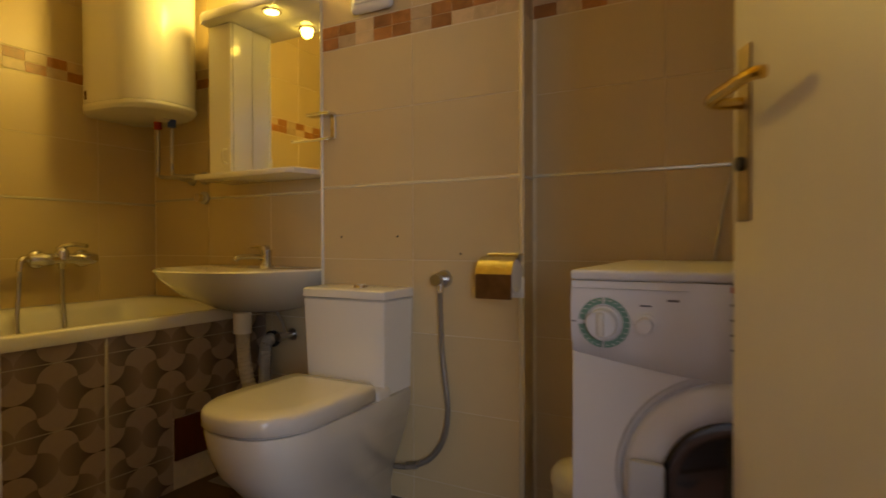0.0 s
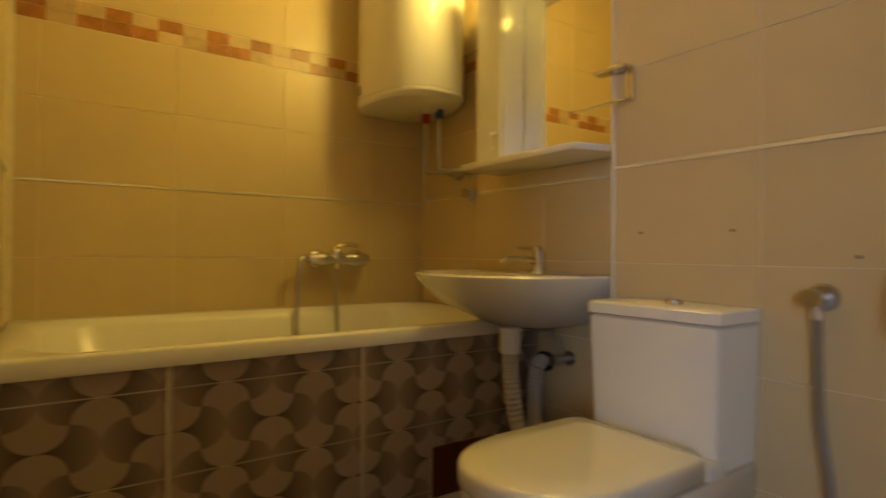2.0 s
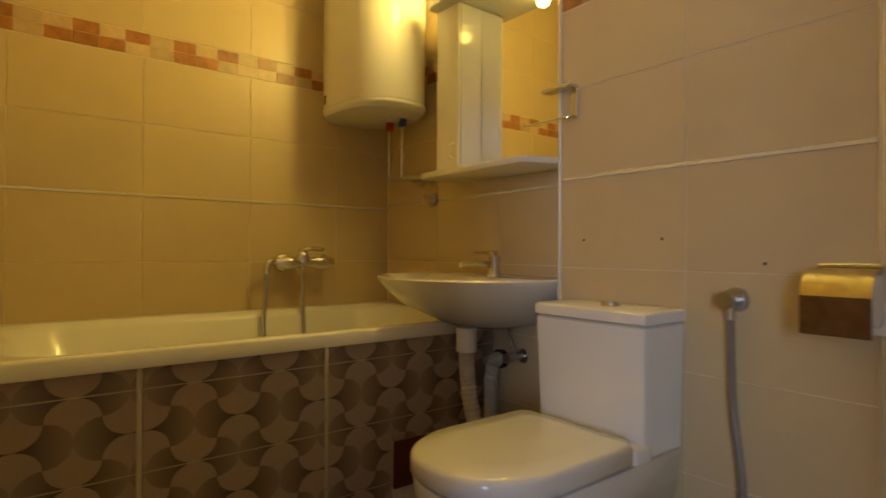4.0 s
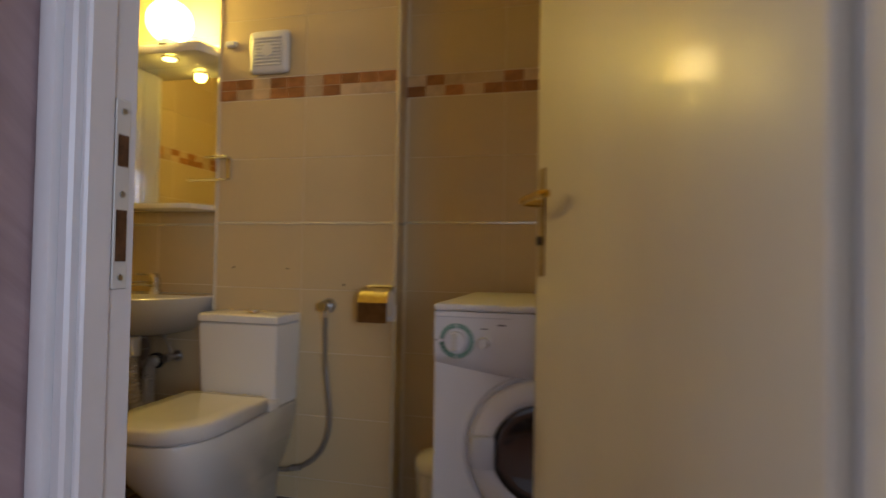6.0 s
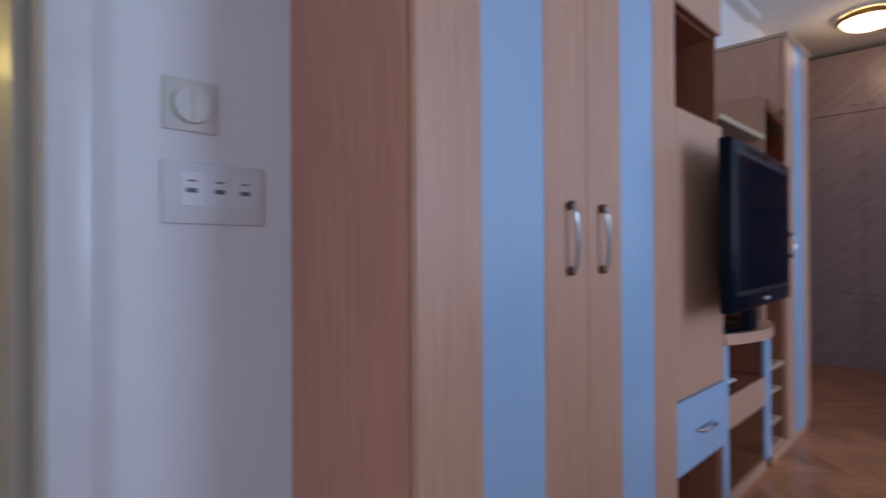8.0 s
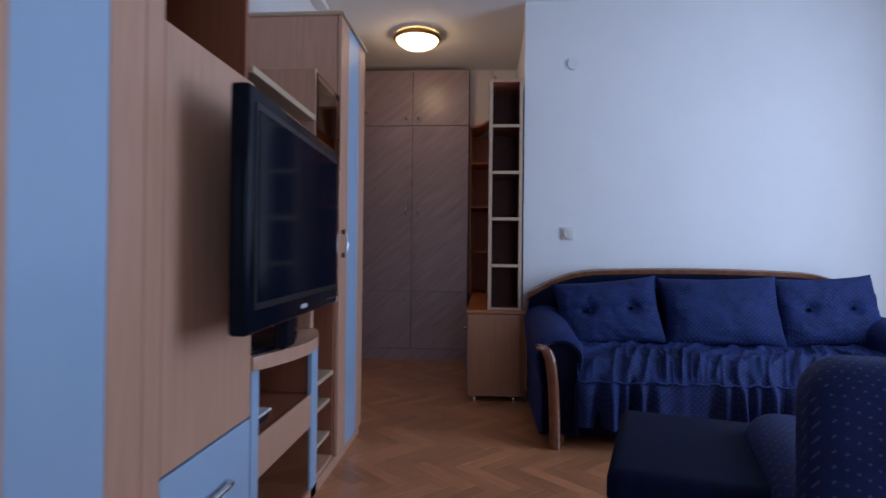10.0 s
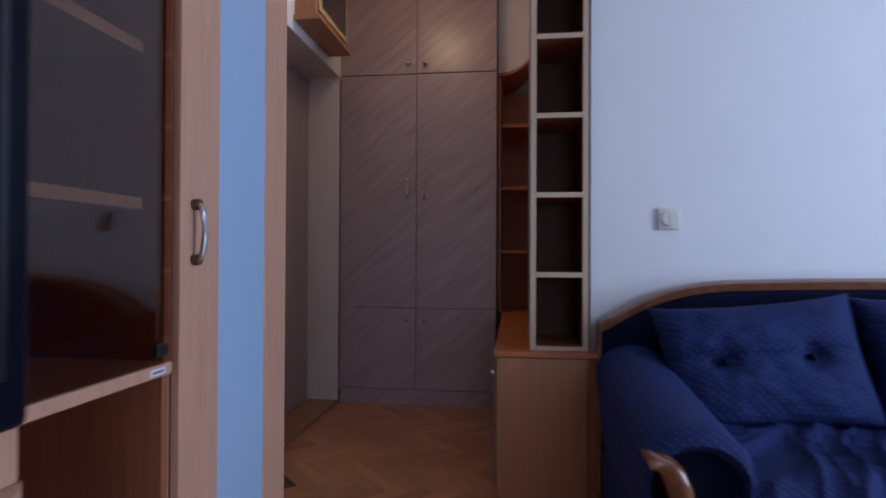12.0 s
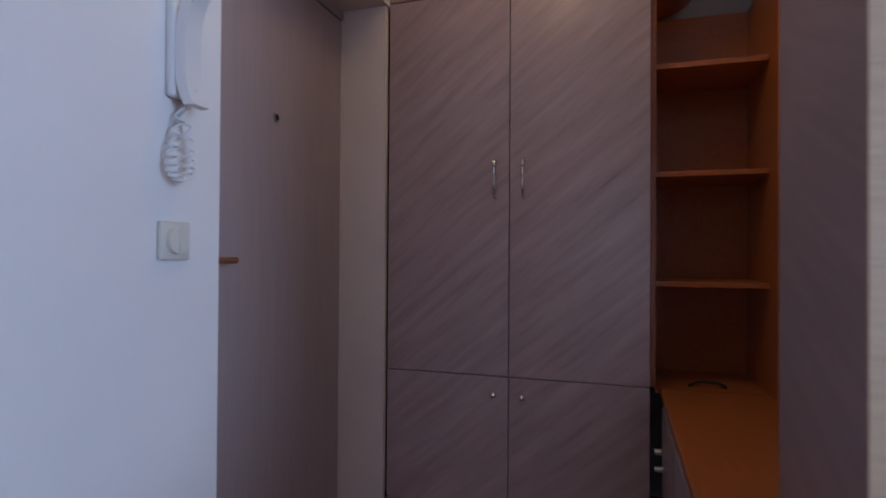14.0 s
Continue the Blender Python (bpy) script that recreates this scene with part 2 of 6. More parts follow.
M = dict(
    plaster=mat("white_plaster", (0.80, 0.79, 0.78), 0.75, vary=0.03, scale=2.5, bump=0.10, bump_scale=70),
    ceiling=mat("ceiling_paint", (0.80, 0.78, 0.75), 0.85, vary=0.02, scale=2, bump=0.1),
    paint=mat("cream_gloss_paint", (0.72, 0.66, 0.54), 0.34, vary=0.05, scale=3, coat=0.35, bump=0.06, bump_scale=30, stretch=(1, 1, 0.25)),
    paint_w=mat("white_gloss_paint", (0.78, 0.76, 0.74), 0.35, vary=0.06, scale=5, bump=0.1, bump_scale=40),
    tile=mat("beige_wall_tile", (0.62, 0.485, 0.285), 0.40, vary=0.025, scale=5, bump=0.025, bump_scale=14, rnd=0.02),
    grout=mat("pale_grout", (0.84, 0.74, 0.56), 0.8, vary=0.1, scale=20),
    mosaic_a=mat("terracotta_mosaic", (0.50, 0.21, 0.075), 0.4, vary=0.25, scale=25, rnd=0.2),
    mosaic_b=mat("sand_mosaic", (0.66, 0.48, 0.29), 0.4, vary=0.15, scale=25, rnd=0.15),
    wave=wave_tile("wave_decor_tile"),
    floor_tile=mat("brown_floor_tile", (0.15, 0.085, 0.05), 0.35, vary=0.2, scale=14, bump=0.1, rnd=0.1),
    ceramic=mat("white_ceramic", (0.80, 0.78, 0.74), 0.12, vary=0.015, scale=2, coat=0.4),
    lacquer=mat("white_gloss_lacquer", (0.80, 0.78, 0.75), 0.14, vary=0.015, scale=3, coat=0.3),
    tank=mat("white_tank_enamel", (0.80, 0.78, 0.74), 0.17, vary=0.02, scale=3, coat=0.2),
    enamel=mat("white_enamel", (0.80, 0.78, 0.74), 0.25, vary=0.02, scale=3, coat=0.2),
    wm_white=mat("appliance_white", (0.72, 0.72, 0.74), 0.35, vary=0.02, scale=4),
    wm_grey=mat("appliance_pale_grey", (0.52, 0.53, 0.56), 0.4, vary=0.03, scale=4),
    green=mat("green_dial_print", (0.16, 0.34, 0.27), 0.5, vary=0.1, scale=40),
    dark=mat("black_plastic", (0.012, 0.012, 0.014), 0.35, vary=0.1, scale=8),
    darkglass=mat("dark_door_glass", (0.012, 0.010, 0.010), 0.06, vary=0.1, scale=4, coat=0.5),
    chrome=mat("chrome", (0.72, 0.70, 0.68), 0.14, 1.0, vary=0.04, scale=15),
    steel=mat("brushed_steel", (0.52, 0.51, 0.50), 0.32, 1.0, vary=0.08, scale=30),
    brass=mat("polished_brass", (0.72, 0.48, 0.15), 0.2, 1.0, vary=0.1, scale=20),
    brass_old=mat("aged_brass", (0.50, 0.37, 0.18), 0.38, 0.8, vary=0.2, scale=40),
    gold=mat("gold_tin", (0.84, 0.74, 0.46), 0.22, 1.0, vary=0.15, scale=40, bump=0.5, bump_scale=90),
    copper=mat("brown_foil", (0.25, 0.15, 0.08), 0.3, 0.8, vary=0.2, scale=30),
    alu=mat("cream_trim", (0.86, 0.80, 0.64), 0.16, 0.35, vary=0.06, scale=20),
    mirror=mat("mirror_silver", (0.92, 0.92, 0.92), 0.01, 1.0, vary=0.0),
    plastic=mat("ivory_plastic", (0.68, 0.65, 0.58), 0.3, vary=0.03, scale=8),
    plastic_w=mat("white_plastic", (0.74, 0.74, 0.74), 0.3, vary=0.02, scale=8),
    rubber=mat("ribbed_grey_plastic", (0.60, 0.56, 0.48), 0.5, vary=0.1, scale=20),
    hose=mat("grey_flexible_hose", (0.30, 0.27, 0.24), 0.4, 0.4, vary=0.1, scale=20),
    paper=mat("toilet_paper", (0.82, 0.81, 0.80), 0.9, vary=0.04, scale=30, bump=0.4),
    rust=mat("rust", (0.22, 0.10, 0.04), 0.7, 0.3, vary=0.4, scale=50),
    beech=mat("beech_laminate", (0.62, 0.335, 0.215), 0.38, vary=0.10, scale=7, stretch=(9, 9, 0.55), bump=0.08, bump_scale=12),
    beech_h=mat("beech_edge", (0.57, 0.40, 0.26), 0.42, vary=0.10, scale=7, stretch=(1, 1, 14), bump=0.08, bump_scale=12),
    walnut=mat("reddish_brown_laminate", (0.33, 0.105, 0.05), 0.4, vary=0.15, scale=7, stretch=(9, 9, 0.5)),
    side=mat("brown_side_panel", (0.64, 0.28, 0.175), 0.42, vary=0.12, scale=7, stretch=(9, 9, 0.5)),
    blue=mat("pale_blue_lacquer", (0.36, 0.50, 0.66), 0.24, vary=0.04, scale=3, stretch=(1, 1, 0.3)),
    lilac=mat("lilac_brushed_laminate", (0.41, 0.30, 0.30), 0.30, second=(0.27, 0.185, 0.187), scale=3.2, stretch=(1, 0.8, 9), rot=(40, 0, 0), contrast=0.5, bump=0.05),
    # same laminate as lilac, darkened as the shaded copy for side faces
    lilac_side_shade=mat("shaded_lilac_laminate", (0.31, 0.235, 0.24), 0.35, second=(0.20, 0.15, 0.155), scale=3.2, stretch=(0.8, 1, 9), rot=(0, 25, 0), contrast=0.5, bump=0.05),
    orange=mat("orange_beech_laminate", (0.46, 0.135, 0.036), 0.35, vary=0.12, scale=6, stretch=(1, 9, 9)),
    oak=mat("base_cabinet_oak", (0.45, 0.185, 0.08), 0.4, vary=0.12, scale=6, stretch=(9, 9, 0.6)),
    # brown-lilac darkened so its colour holds the shade deep in the shelf tower
    lilac_inner_shade=mat("shaded_shelf_back", (0.13, 0.055, 0.042), 0.6, spec=0.1, vary=0.12, scale=4, stretch=(1, 1, 5), rot=(40, 0, 0)),
    # brown darkened for the tower's shaded inner faces, also on the tub hatch
    brown_dark=mat("darkened_brown_laminate", (0.14, 0.040, 0.016), 0.6, spec=0.15, vary=0.15, scale=6, stretch=(6, 6, 0.6)),
    door_grey=mat("taupe_door_foil", (0.39, 0.315, 0.315), 0.45, vary=0.06, scale=8, stretch=(6, 6, 0.4)),
    jamb=mat("warm_white_panel", (0.68, 0.58, 0.53), 0.5, vary=0.05, scale=4),
    navy=mat("navy_dotted_fabric", (0.016, 0.030, 0.120), 0.72, vary=0.25, scale=9, bump=0.5, bump_scale=260, dots=(50, 0.115, (0.070, 0.090, 0.22)), spec=0.16),
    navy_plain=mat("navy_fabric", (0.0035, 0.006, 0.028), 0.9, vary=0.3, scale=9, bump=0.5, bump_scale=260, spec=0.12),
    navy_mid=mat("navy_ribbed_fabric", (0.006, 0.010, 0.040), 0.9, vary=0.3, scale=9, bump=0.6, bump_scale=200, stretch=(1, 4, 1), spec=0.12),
    wood_dark=mat("varnished_walnut", (0.24, 0.085, 0.035), 0.25, vary=0.25, scale=8, stretch=(3, 3, 3), coat=0.4),
    screen=mat("tv_screen", (0.004, 0.007, 0.016), 0.10, vary=0.05, scale=2, spec=0.07),
    tv=mat("tv_black_gloss", (0.005, 0.007, 0.014), 0.2, vary=0.05, scale=5, spec=0.1),
    smoke=glass("smoked_brown_glass", (0.62, 0.45, 0.39)),
    parquet=mat("oak_parquet", (0.60, 0.25, 0.11), 0.30, second=(0.34, 0.13, 0.055), scale=7, stretch=(1.2, 14, 6), contrast=0.7, rnd=0.22, coat=0.25),
    gap=mat("parquet_gap", (0.10, 0.05, 0.025), 0.6, vary=0.2, scale=20),
    skirting=mat("oak_skirting", (0.40, 0.20, 0.10), 0.35, vary=0.15, scale=6, stretch=(1, 8, 8)),
    bulb=glow("lit_opal_glass", (1.0, 0.80, 0.42), 9),
    bulb_hall=glow("lit_bowl_glass", (1.0, 0.82, 0.52), 5),
    spot=glow("lit_spot", (1.0, 0.78, 0.38), 3.5),
    red=mat("red_ring", (0.45, 0.03, 0.02), 0.4, vary=0.1),
    bluering=mat("blue_ring", (0.03, 0.08, 0.40), 0.4, vary=0.1),
    ink=mat("grey_print", (0.16, 0.16, 0.18), 0.6, vary=0.1),
    redink=mat("red_print", (0.50, 0.10, 0.08), 0.6, vary=0.1),
)


# ---- mesh helpers ----
def box(bm, x0, x1, y0, y1, z0, z1, bev=0.0, seg=1):
    r = bmesh.ops.create_cube(bm, size=1.0)
    vs = r["verts"]
    for v in vs:
        v.co = Vector(((x0 + x1) / 2 + v.co.x * (x1 - x0), (y0 + y1) / 2 + v.co.y * (y1 - y0), (z0 + z1) / 2 + v.co.z * (z1 - z0)))
    if bev:
        es = list({e for v in vs for e in v.link_edges})
        bmesh.ops.bevel(bm, geom=es, offset=bev, segments=seg, affect="EDGES", profile=0.5)
    return bm


def boxes(*bs, bev=0.0, seg=1):
    bm = bmesh.new()
    for b in bs:
        box(bm, *b, bev=bev, seg=seg)
    return bm


def cyl(bm, a, b, r, r2=None, n=16):
    a, b = Vector(a), Vector(b)
    d = b - a
    m = Matrix.Translation((a + b) / 2) @ d.to_track_quat("Z", "Y").to_matrix().to_4x4()
    bmesh.ops.create_cone(bm, cap_ends=True, segments=n, radius1=r, radius2=r if r2 is None else r2, depth=d.length, matrix=m)
    return bm


def tube(pts, r, n=8, bm=None, sub=8, ridge=0.0):
    """A round tube along a smooth curve through pts."""
    bm = bm or bmesh.new()
    P = [Vector(p) for p in pts]
    path = []
    for i in range(len(P) - 1):
        p0, p1, p2, p3 = P[max(i - 1, 0)], P[i], P[i + 1], P[min(i + 2, len(P) - 1)]
        for k in range(sub):
            t = k / sub
            path.append(0.5 * ((2 * p1) + (p2 - p0) * t + (2 * p0 - 5 * p1 + 4 * p2 - p3) * t * t + (3 * p1 - p0 - 3 * p2 + p3) * t ** 3))
    path.append(P[-1])
    rings, up = [], Vector((0.13, 0.31, 0.94))
    for i, p in enumerate(path):
        d = (path[min(i + 1, len(path) - 1)] - path[max(i - 1, 0)]).normalized()
        a = d.cross(up).normalized()
        b = d.cross(a)
        rr = r * (1 + (ridge if i % 2 else 0))
        rings.append([bm.verts.new(p + rr * (math.cos(6.2832 * k / n) * a + math.sin(6.2832 * k / n) * b)) for k in range(n)])
    for r0, r1 in zip(rings, rings[1:]):
        for k in range(n):
            bm.faces.new((r0[k], r0[(k + 1) % n], r1[(k + 1) % n], r1[k]))
    bm.faces.new(rings[0][::-1])
    bm.faces.new(rings[-1])
    return bm


def loft(rings, cap0=True, cap1=True, bm=None):
    bm = bm or bmesh.new()
    R = [[bm.verts.new(p) for p in ring] for ring in rings]
    n = len(R[0])
    for a, b in zip(R, R[1:]):
        for k in range(n):
            bm.faces.new((a[k], a[(k + 1) % n], b[(k + 1) % n], b[k]))
    if cap0:
        bm.faces.new(R[0][::-1])
    if cap1:
        bm.faces.new(R[-1])
    return bm


def prism(poly, z0, z1, bev=0.0):
    """An upright prism over a plan outline."""
    bm = loft([[(x, y, z0) for x, y in poly], [(x, y, z1) for x, y in poly]])
    if bev:
        es = [e for e in bm.edges if abs(e.verts[0].co.z - e.verts[1].co.z) < 1e-6]
        bmesh.ops.bevel(bm, geom=es, offset=bev, segments=2, affect="EDGES", profile=0.5)
    return bm


def place(ob):
    p = Vector((0, 0, 0))
    while ob:
        p += ob.location
        ob = ob.parent
    return p


def finish(name, bm, material, smooth):
    bmesh.ops.recalc_face_normals(bm, faces=bm.faces)
    me = bpy.data.meshes.new(name)
    bm.to_mesh(me)
    bm.free()
    me.materials.append(M[material])
    if smooth:
        me.polygons.foreach_set("use_smooth", [True] * len(me.polygons))
        me.set_sharp_from_angle(angle=radians(smooth))
    return me


def part(name, bm, material, parent, label="", smooth=35):
    at = place(parent)
    bmesh.ops.translate(bm, verts=bm.verts, vec=-at)
    ob = new(name, finish(name, bm, material, smooth))
    ob.parent = parent
    if label:
        tagged(ob, label)
    return ob


def solid(name, bm, material, label, category, group="", kind="", smooth=35):
    return tagged(new(name, finish(name, bm, material, smooth)), label, category, group, kind)


def thing(name, at, label, category, group="", kind=""):
    ob = new(name)
    ob.location = at
    ob.empty_display_size = 0.1
    return tagged(ob, label, category, group, kind)


def wall(name, bs, material, label):
    return solid(name, boxes(*bs), material, label, "wall", kind="structure", smooth=0)


# ---- structure ----
CEIL = 2.68
BX0, BX1, BY0, BY1 = -2.58, 0.62, 0.215, 1.77   # bathroom inside
BOXX0, BOXX1, BOXY = -1.39, -0.587, 1.655       # boxed-in shaft
wall_bath_left = wall("wall_bath_left", [(BX0 - 0.12, BX0, BY0 - 0.1, BY1 + 0.12, 0, CEIL)], "grout", "tiled bathroom wall beside the bathtub")
wall_bath_back = wall("wall_bath_back", [(BX0, BX1 + 0.12, BY1, BY1 + 0.12, 0, CEIL)], "grout", "tiled bathroom wall behind basin and washing machine")
wall_bath_shaft = wall("wall_bath_shaft", [(BOXX0, BOXX1, BOXY, BY1, 0, CEIL)], "grout", "tiled boxed-in pipe shaft behind the toilet")
wall_bath_right = wall("wall_bath_right", [(BX1, BX1 + 0.12, 0.206, BY1, 0, CEIL)], "grout", "tiled bathroom side wall behind the door")
DX0, DX1, DZ = -0.458, 0.365, 2.05
wall_partition = wall("wall_partition", [(-2.6, DX0 - 0.03, 0.150, 0.206, 0, CEIL), (DX1 + 0.03, 2.0, 0.150, 0.206, 0, CEIL),
                                         (DX0 - 0.03, DX1 + 0.03, 0.150, 0.206, DZ + 0.03, CEIL)], "plaster", "white plastered partition with the bathroom doorway")
wall_north = wall("wall_north", [(2.0, 4.85, 0.247, 0.36, 0, CEIL), (4.85, 5.98, 0.247, 0.36, 2.125, CEIL), (4.85, 5.98, 0.50, 0.60, 0, 2.125),
                                 (4.75, 4.85, 0.36, 0.60, 0, 2.3), (4.75, 5.98, 0.36, 0.60, 2.125, 2.3)],
                  "plaster", "white plastered wall with the entrance door recess")
wall_east = wall("wall_east", [(4.605, 4.75, -4.0, -1.19, 0, CEIL)], "plaster", "white plastered wall behind the sofa")
wall_hall = wall("wall_hall", [(4.75, 6.6, -1.34, -1.215, 0, CEIL), (6.45, 6.6, -1.215, 0.6, 0, CEIL), (5.98, 6.45, 0.36, 0.6, 0, CEIL), (6.0, 6.1, -1.215, -0.78, 2.36, CEIL)], "plaster", "white plastered hall walls around the closet")
WX0, WX1, WZ0, WZ1 = 2.28, 3.52, 0.43, 2.37
wall_south = wall("wall_south", [(-2.6, WX0, -4.15, -4.0, 0, CEIL), (WX1, 4.75, -4.15, -4.0, 0, CEIL), (WX0, WX1, -4.15, -4.0, 0, WZ0), (WX0, WX1, -4.15, -4.0, WZ1, CEIL)],
                  "plaster", "white plastered wall with a wide window")
wall_west = wall("wall_west", [(-2.75, -2.6, -4.15, -3.35, 0, CEIL), (-2.75, -2.6, -1.35, 0.15, 0, CEIL), (-2.75, -2.6, -3.35, -1.35, 0, 0.12), (-2.75, -2.6, -3.35, -1.35, 2.3, CEIL)],
                 "plaster", "white plastered wall with a window")
solid("ceiling", boxes((-2.75, 6.6, -4.2, 1.95, CEIL, CEIL + 0.12)), "ceiling", "white painted ceiling", "ceiling", kind="structure", smooth=0)
floor_living = solid("floor", boxes((-2.75, 6.6, -4.2, 0.205, -0.1, -0.004), (4.85, 5.98, 0.205, 0.50, -0.1, -0.004)), "gap", "herringbone oak parquet floor", "floor", kind="structure", smooth=0)
floor_bath = solid("floor_bathroom", boxes((-2.6, 0.7, 0.205, 1.8, -0.1, -0.006)), "grout", "brown tiled bathroom floor", "floor", kind="structure", smooth=0)
win = tagged(new("window_1"), "white framed window in the long wall", "window", kind="structure")
part("window_frame", boxes((WX0, WX1, -4.10, -4.04, WZ0, WZ0 + 0.07), (WX0, WX1, -4.10, -4.04, WZ1 - 0.07, WZ1), (WX0, WX0 + 0.07, -4.10, -4.04, WZ0, WZ1),
                           (WX1 - 0.07, WX1, -4.10, -4.04, WZ0, WZ1), (2.87, 2.93, -4.10, -4.04, WZ0, WZ1), bev=0.006), "paint_w", win)
win2 = tagged(new("window_2"), "white framed balcony window in the end wall", "window", kind="structure")
part("window_frame", boxes((-2.70, -2.64, -3.35, -1.35, 0.12, 0.19), (-2.70, -2.64, -3.35, -1.35, 2.23, 2.3), (-2.70, -2.64, -3.35, -3.28, 0.12, 2.3), (-2.70, -2.64, -1.42, -1.35, 0.12, 2.3),
                           (-2.70, -2.64, -2.38, -2.32, 0.12, 2.3), bev=0.006), "paint_w", win2)
# ceiling cove over the wall unit
solid("cornice", boxes((2.0, 4.6, 0.16, 0.247, CEIL - 0.035, CEIL), (-0.5, 2.0, 0.07, 0.155, CEIL - 0.035, CEIL), bev=0.008), "ceiling", "white stepped plaster cornice", "cornice", kind="structure")

# bathroom door frame and leaf
frame_b = tagged(new("door_frame_1"), "cream gloss painted wooden door frame", "door frame", kind="structure")
part("jamb", boxes((DX0 - 0.019, DX0, 0.114, 0.211, 0, DZ), bev=0.004), "paint_w", frame_b)
part("jamb", boxes((DX1, DX1 + 0.035, 0.118, 0.211, 0, DZ), bev=0.004), "paint_w", frame_b)
part("head_jamb", boxes((DX0 - 0.035, DX1 + 0.035, 0.118, 0.211, DZ, DZ + 0.035), bev=0.004), "paint_w", frame_b)
part("casing", boxes((DX0 - 0.046, DX0 - 0.020, 0.106, 0.156, 0, DZ + 0.08), bev=0.006, seg=2), "paint_w", frame_b)
part("casing", boxes((DX1 + 0.004, DX1 + 0.075, 0.110, 0.152, 0, DZ + 0.08), bev=0.008, seg=2), "paint_w", frame_b)
part("casing", boxes((DX0 - 0.031, DX1 + 0.004, 0.110, 0.152, DZ + 0.01, DZ + 0.08), bev=0.006), "paint_w", frame_b)
part("door_stop", boxes((DX0, DX0 + 0.010, 0.125, 0.165, 0, DZ), bev=0.003), "paint_w", frame_b)
strike = part("strike_plate", boxes((DX0 - 0.0005, DX0 + 0.003, 0.172, 0.196, 0.93, 1.17), bev=0.001), "plastic", frame_b, "worn painted strike plate")
part("latch_hole", boxes((DX0 + 0.0025, DX0 + 0.004, 0.176, 0.192, 1.085, 1.125)), "rust", strike)
part("bolt_hole", boxes((DX0 + 0.0025, DX0 + 0.004, 0.176, 0.192, 0.965, 1.03)), "rust", strike)
for sz in (0.945, 1.05, 1.155):
    part("screw", cyl(bmesh.new(), (DX0 + 0.002, 0.184, sz), (DX0 + 0.005, 0.184, sz), 0.004, n=10), "steel", strike)


def door_leaf():
    hinge, edge = Vector((0.358, 0.212, 0)), Vector((0.026, 0.992, 0))
    w = (edge - hinge).length
    d = tagged(new("door_1"), "cream painted bathroom door standing half open", "door", kind="structure")
    d.matrix_world = Matrix.Translation(hinge) @ Matrix.Rotation(math.atan2(edge.y - hinge.y, edge.x - hinge.x), 4, "Z")

    def p(name, bm, material, label="", parent=None):
        ob = new(name, finish(name, bm, material, 35))
        ob.parent = parent or d
        if label:
            tagged(ob, label)
        return ob

    p("leaf", boxes((0, w, -0.02, 0.02, 0.012, 2.04), bev=0.003), "paint")
    hz = 1.115
    for s in (1, -1):
        y = s * 0.0205
        pl = p("handle_plate", boxes((w - 0.062, w - 0.022, min(y, y + s * 0.004), max(y, y + s * 0.004), hz - 0.175, hz + 0.085), bev=0.0015), "brass_old", "worn brass back plate")
        lever = tube([(w - 0.042, s * 0.024, hz), (w - 0.042, s * 0.060, hz), (w - 0.052, s * 0.074, hz + 0.002), (w - 0.09, s * 0.072, hz + 0.006), (w - 0.155, s * 0.064, hz + 0.010), (w - 0.172, s * 0.055, hz + 0.008)], 0.009, 10)
        p("handle", lever, "brass", "curved brass lever handle")
        p("keyhole", cyl(bmesh.new(), (w - 0.042, s * 0.0244, hz - 0.09), (w - 0.042, s * 0.032, hz - 0.09), 0.011, n=14), "dark")
    p("lock_plate", boxes((w - 0.0008, w + 0.002, -0.011, 0.011, hz - 0.15, hz + 0.07)), "steel")
    p("latch", boxes((w + 0.0015, w + 0.012, -0.007, 0.007, hz - 0.012, hz + 0.014), bev=0.002), "rust")
    for z in (0.25, 1.78):
        p("hinge", cyl(bmesh.new(), (-0.006, -0.022, z), (-0.006, -0.022, z + 0.09), 0.008, n=12), "steel")


door_leaf()


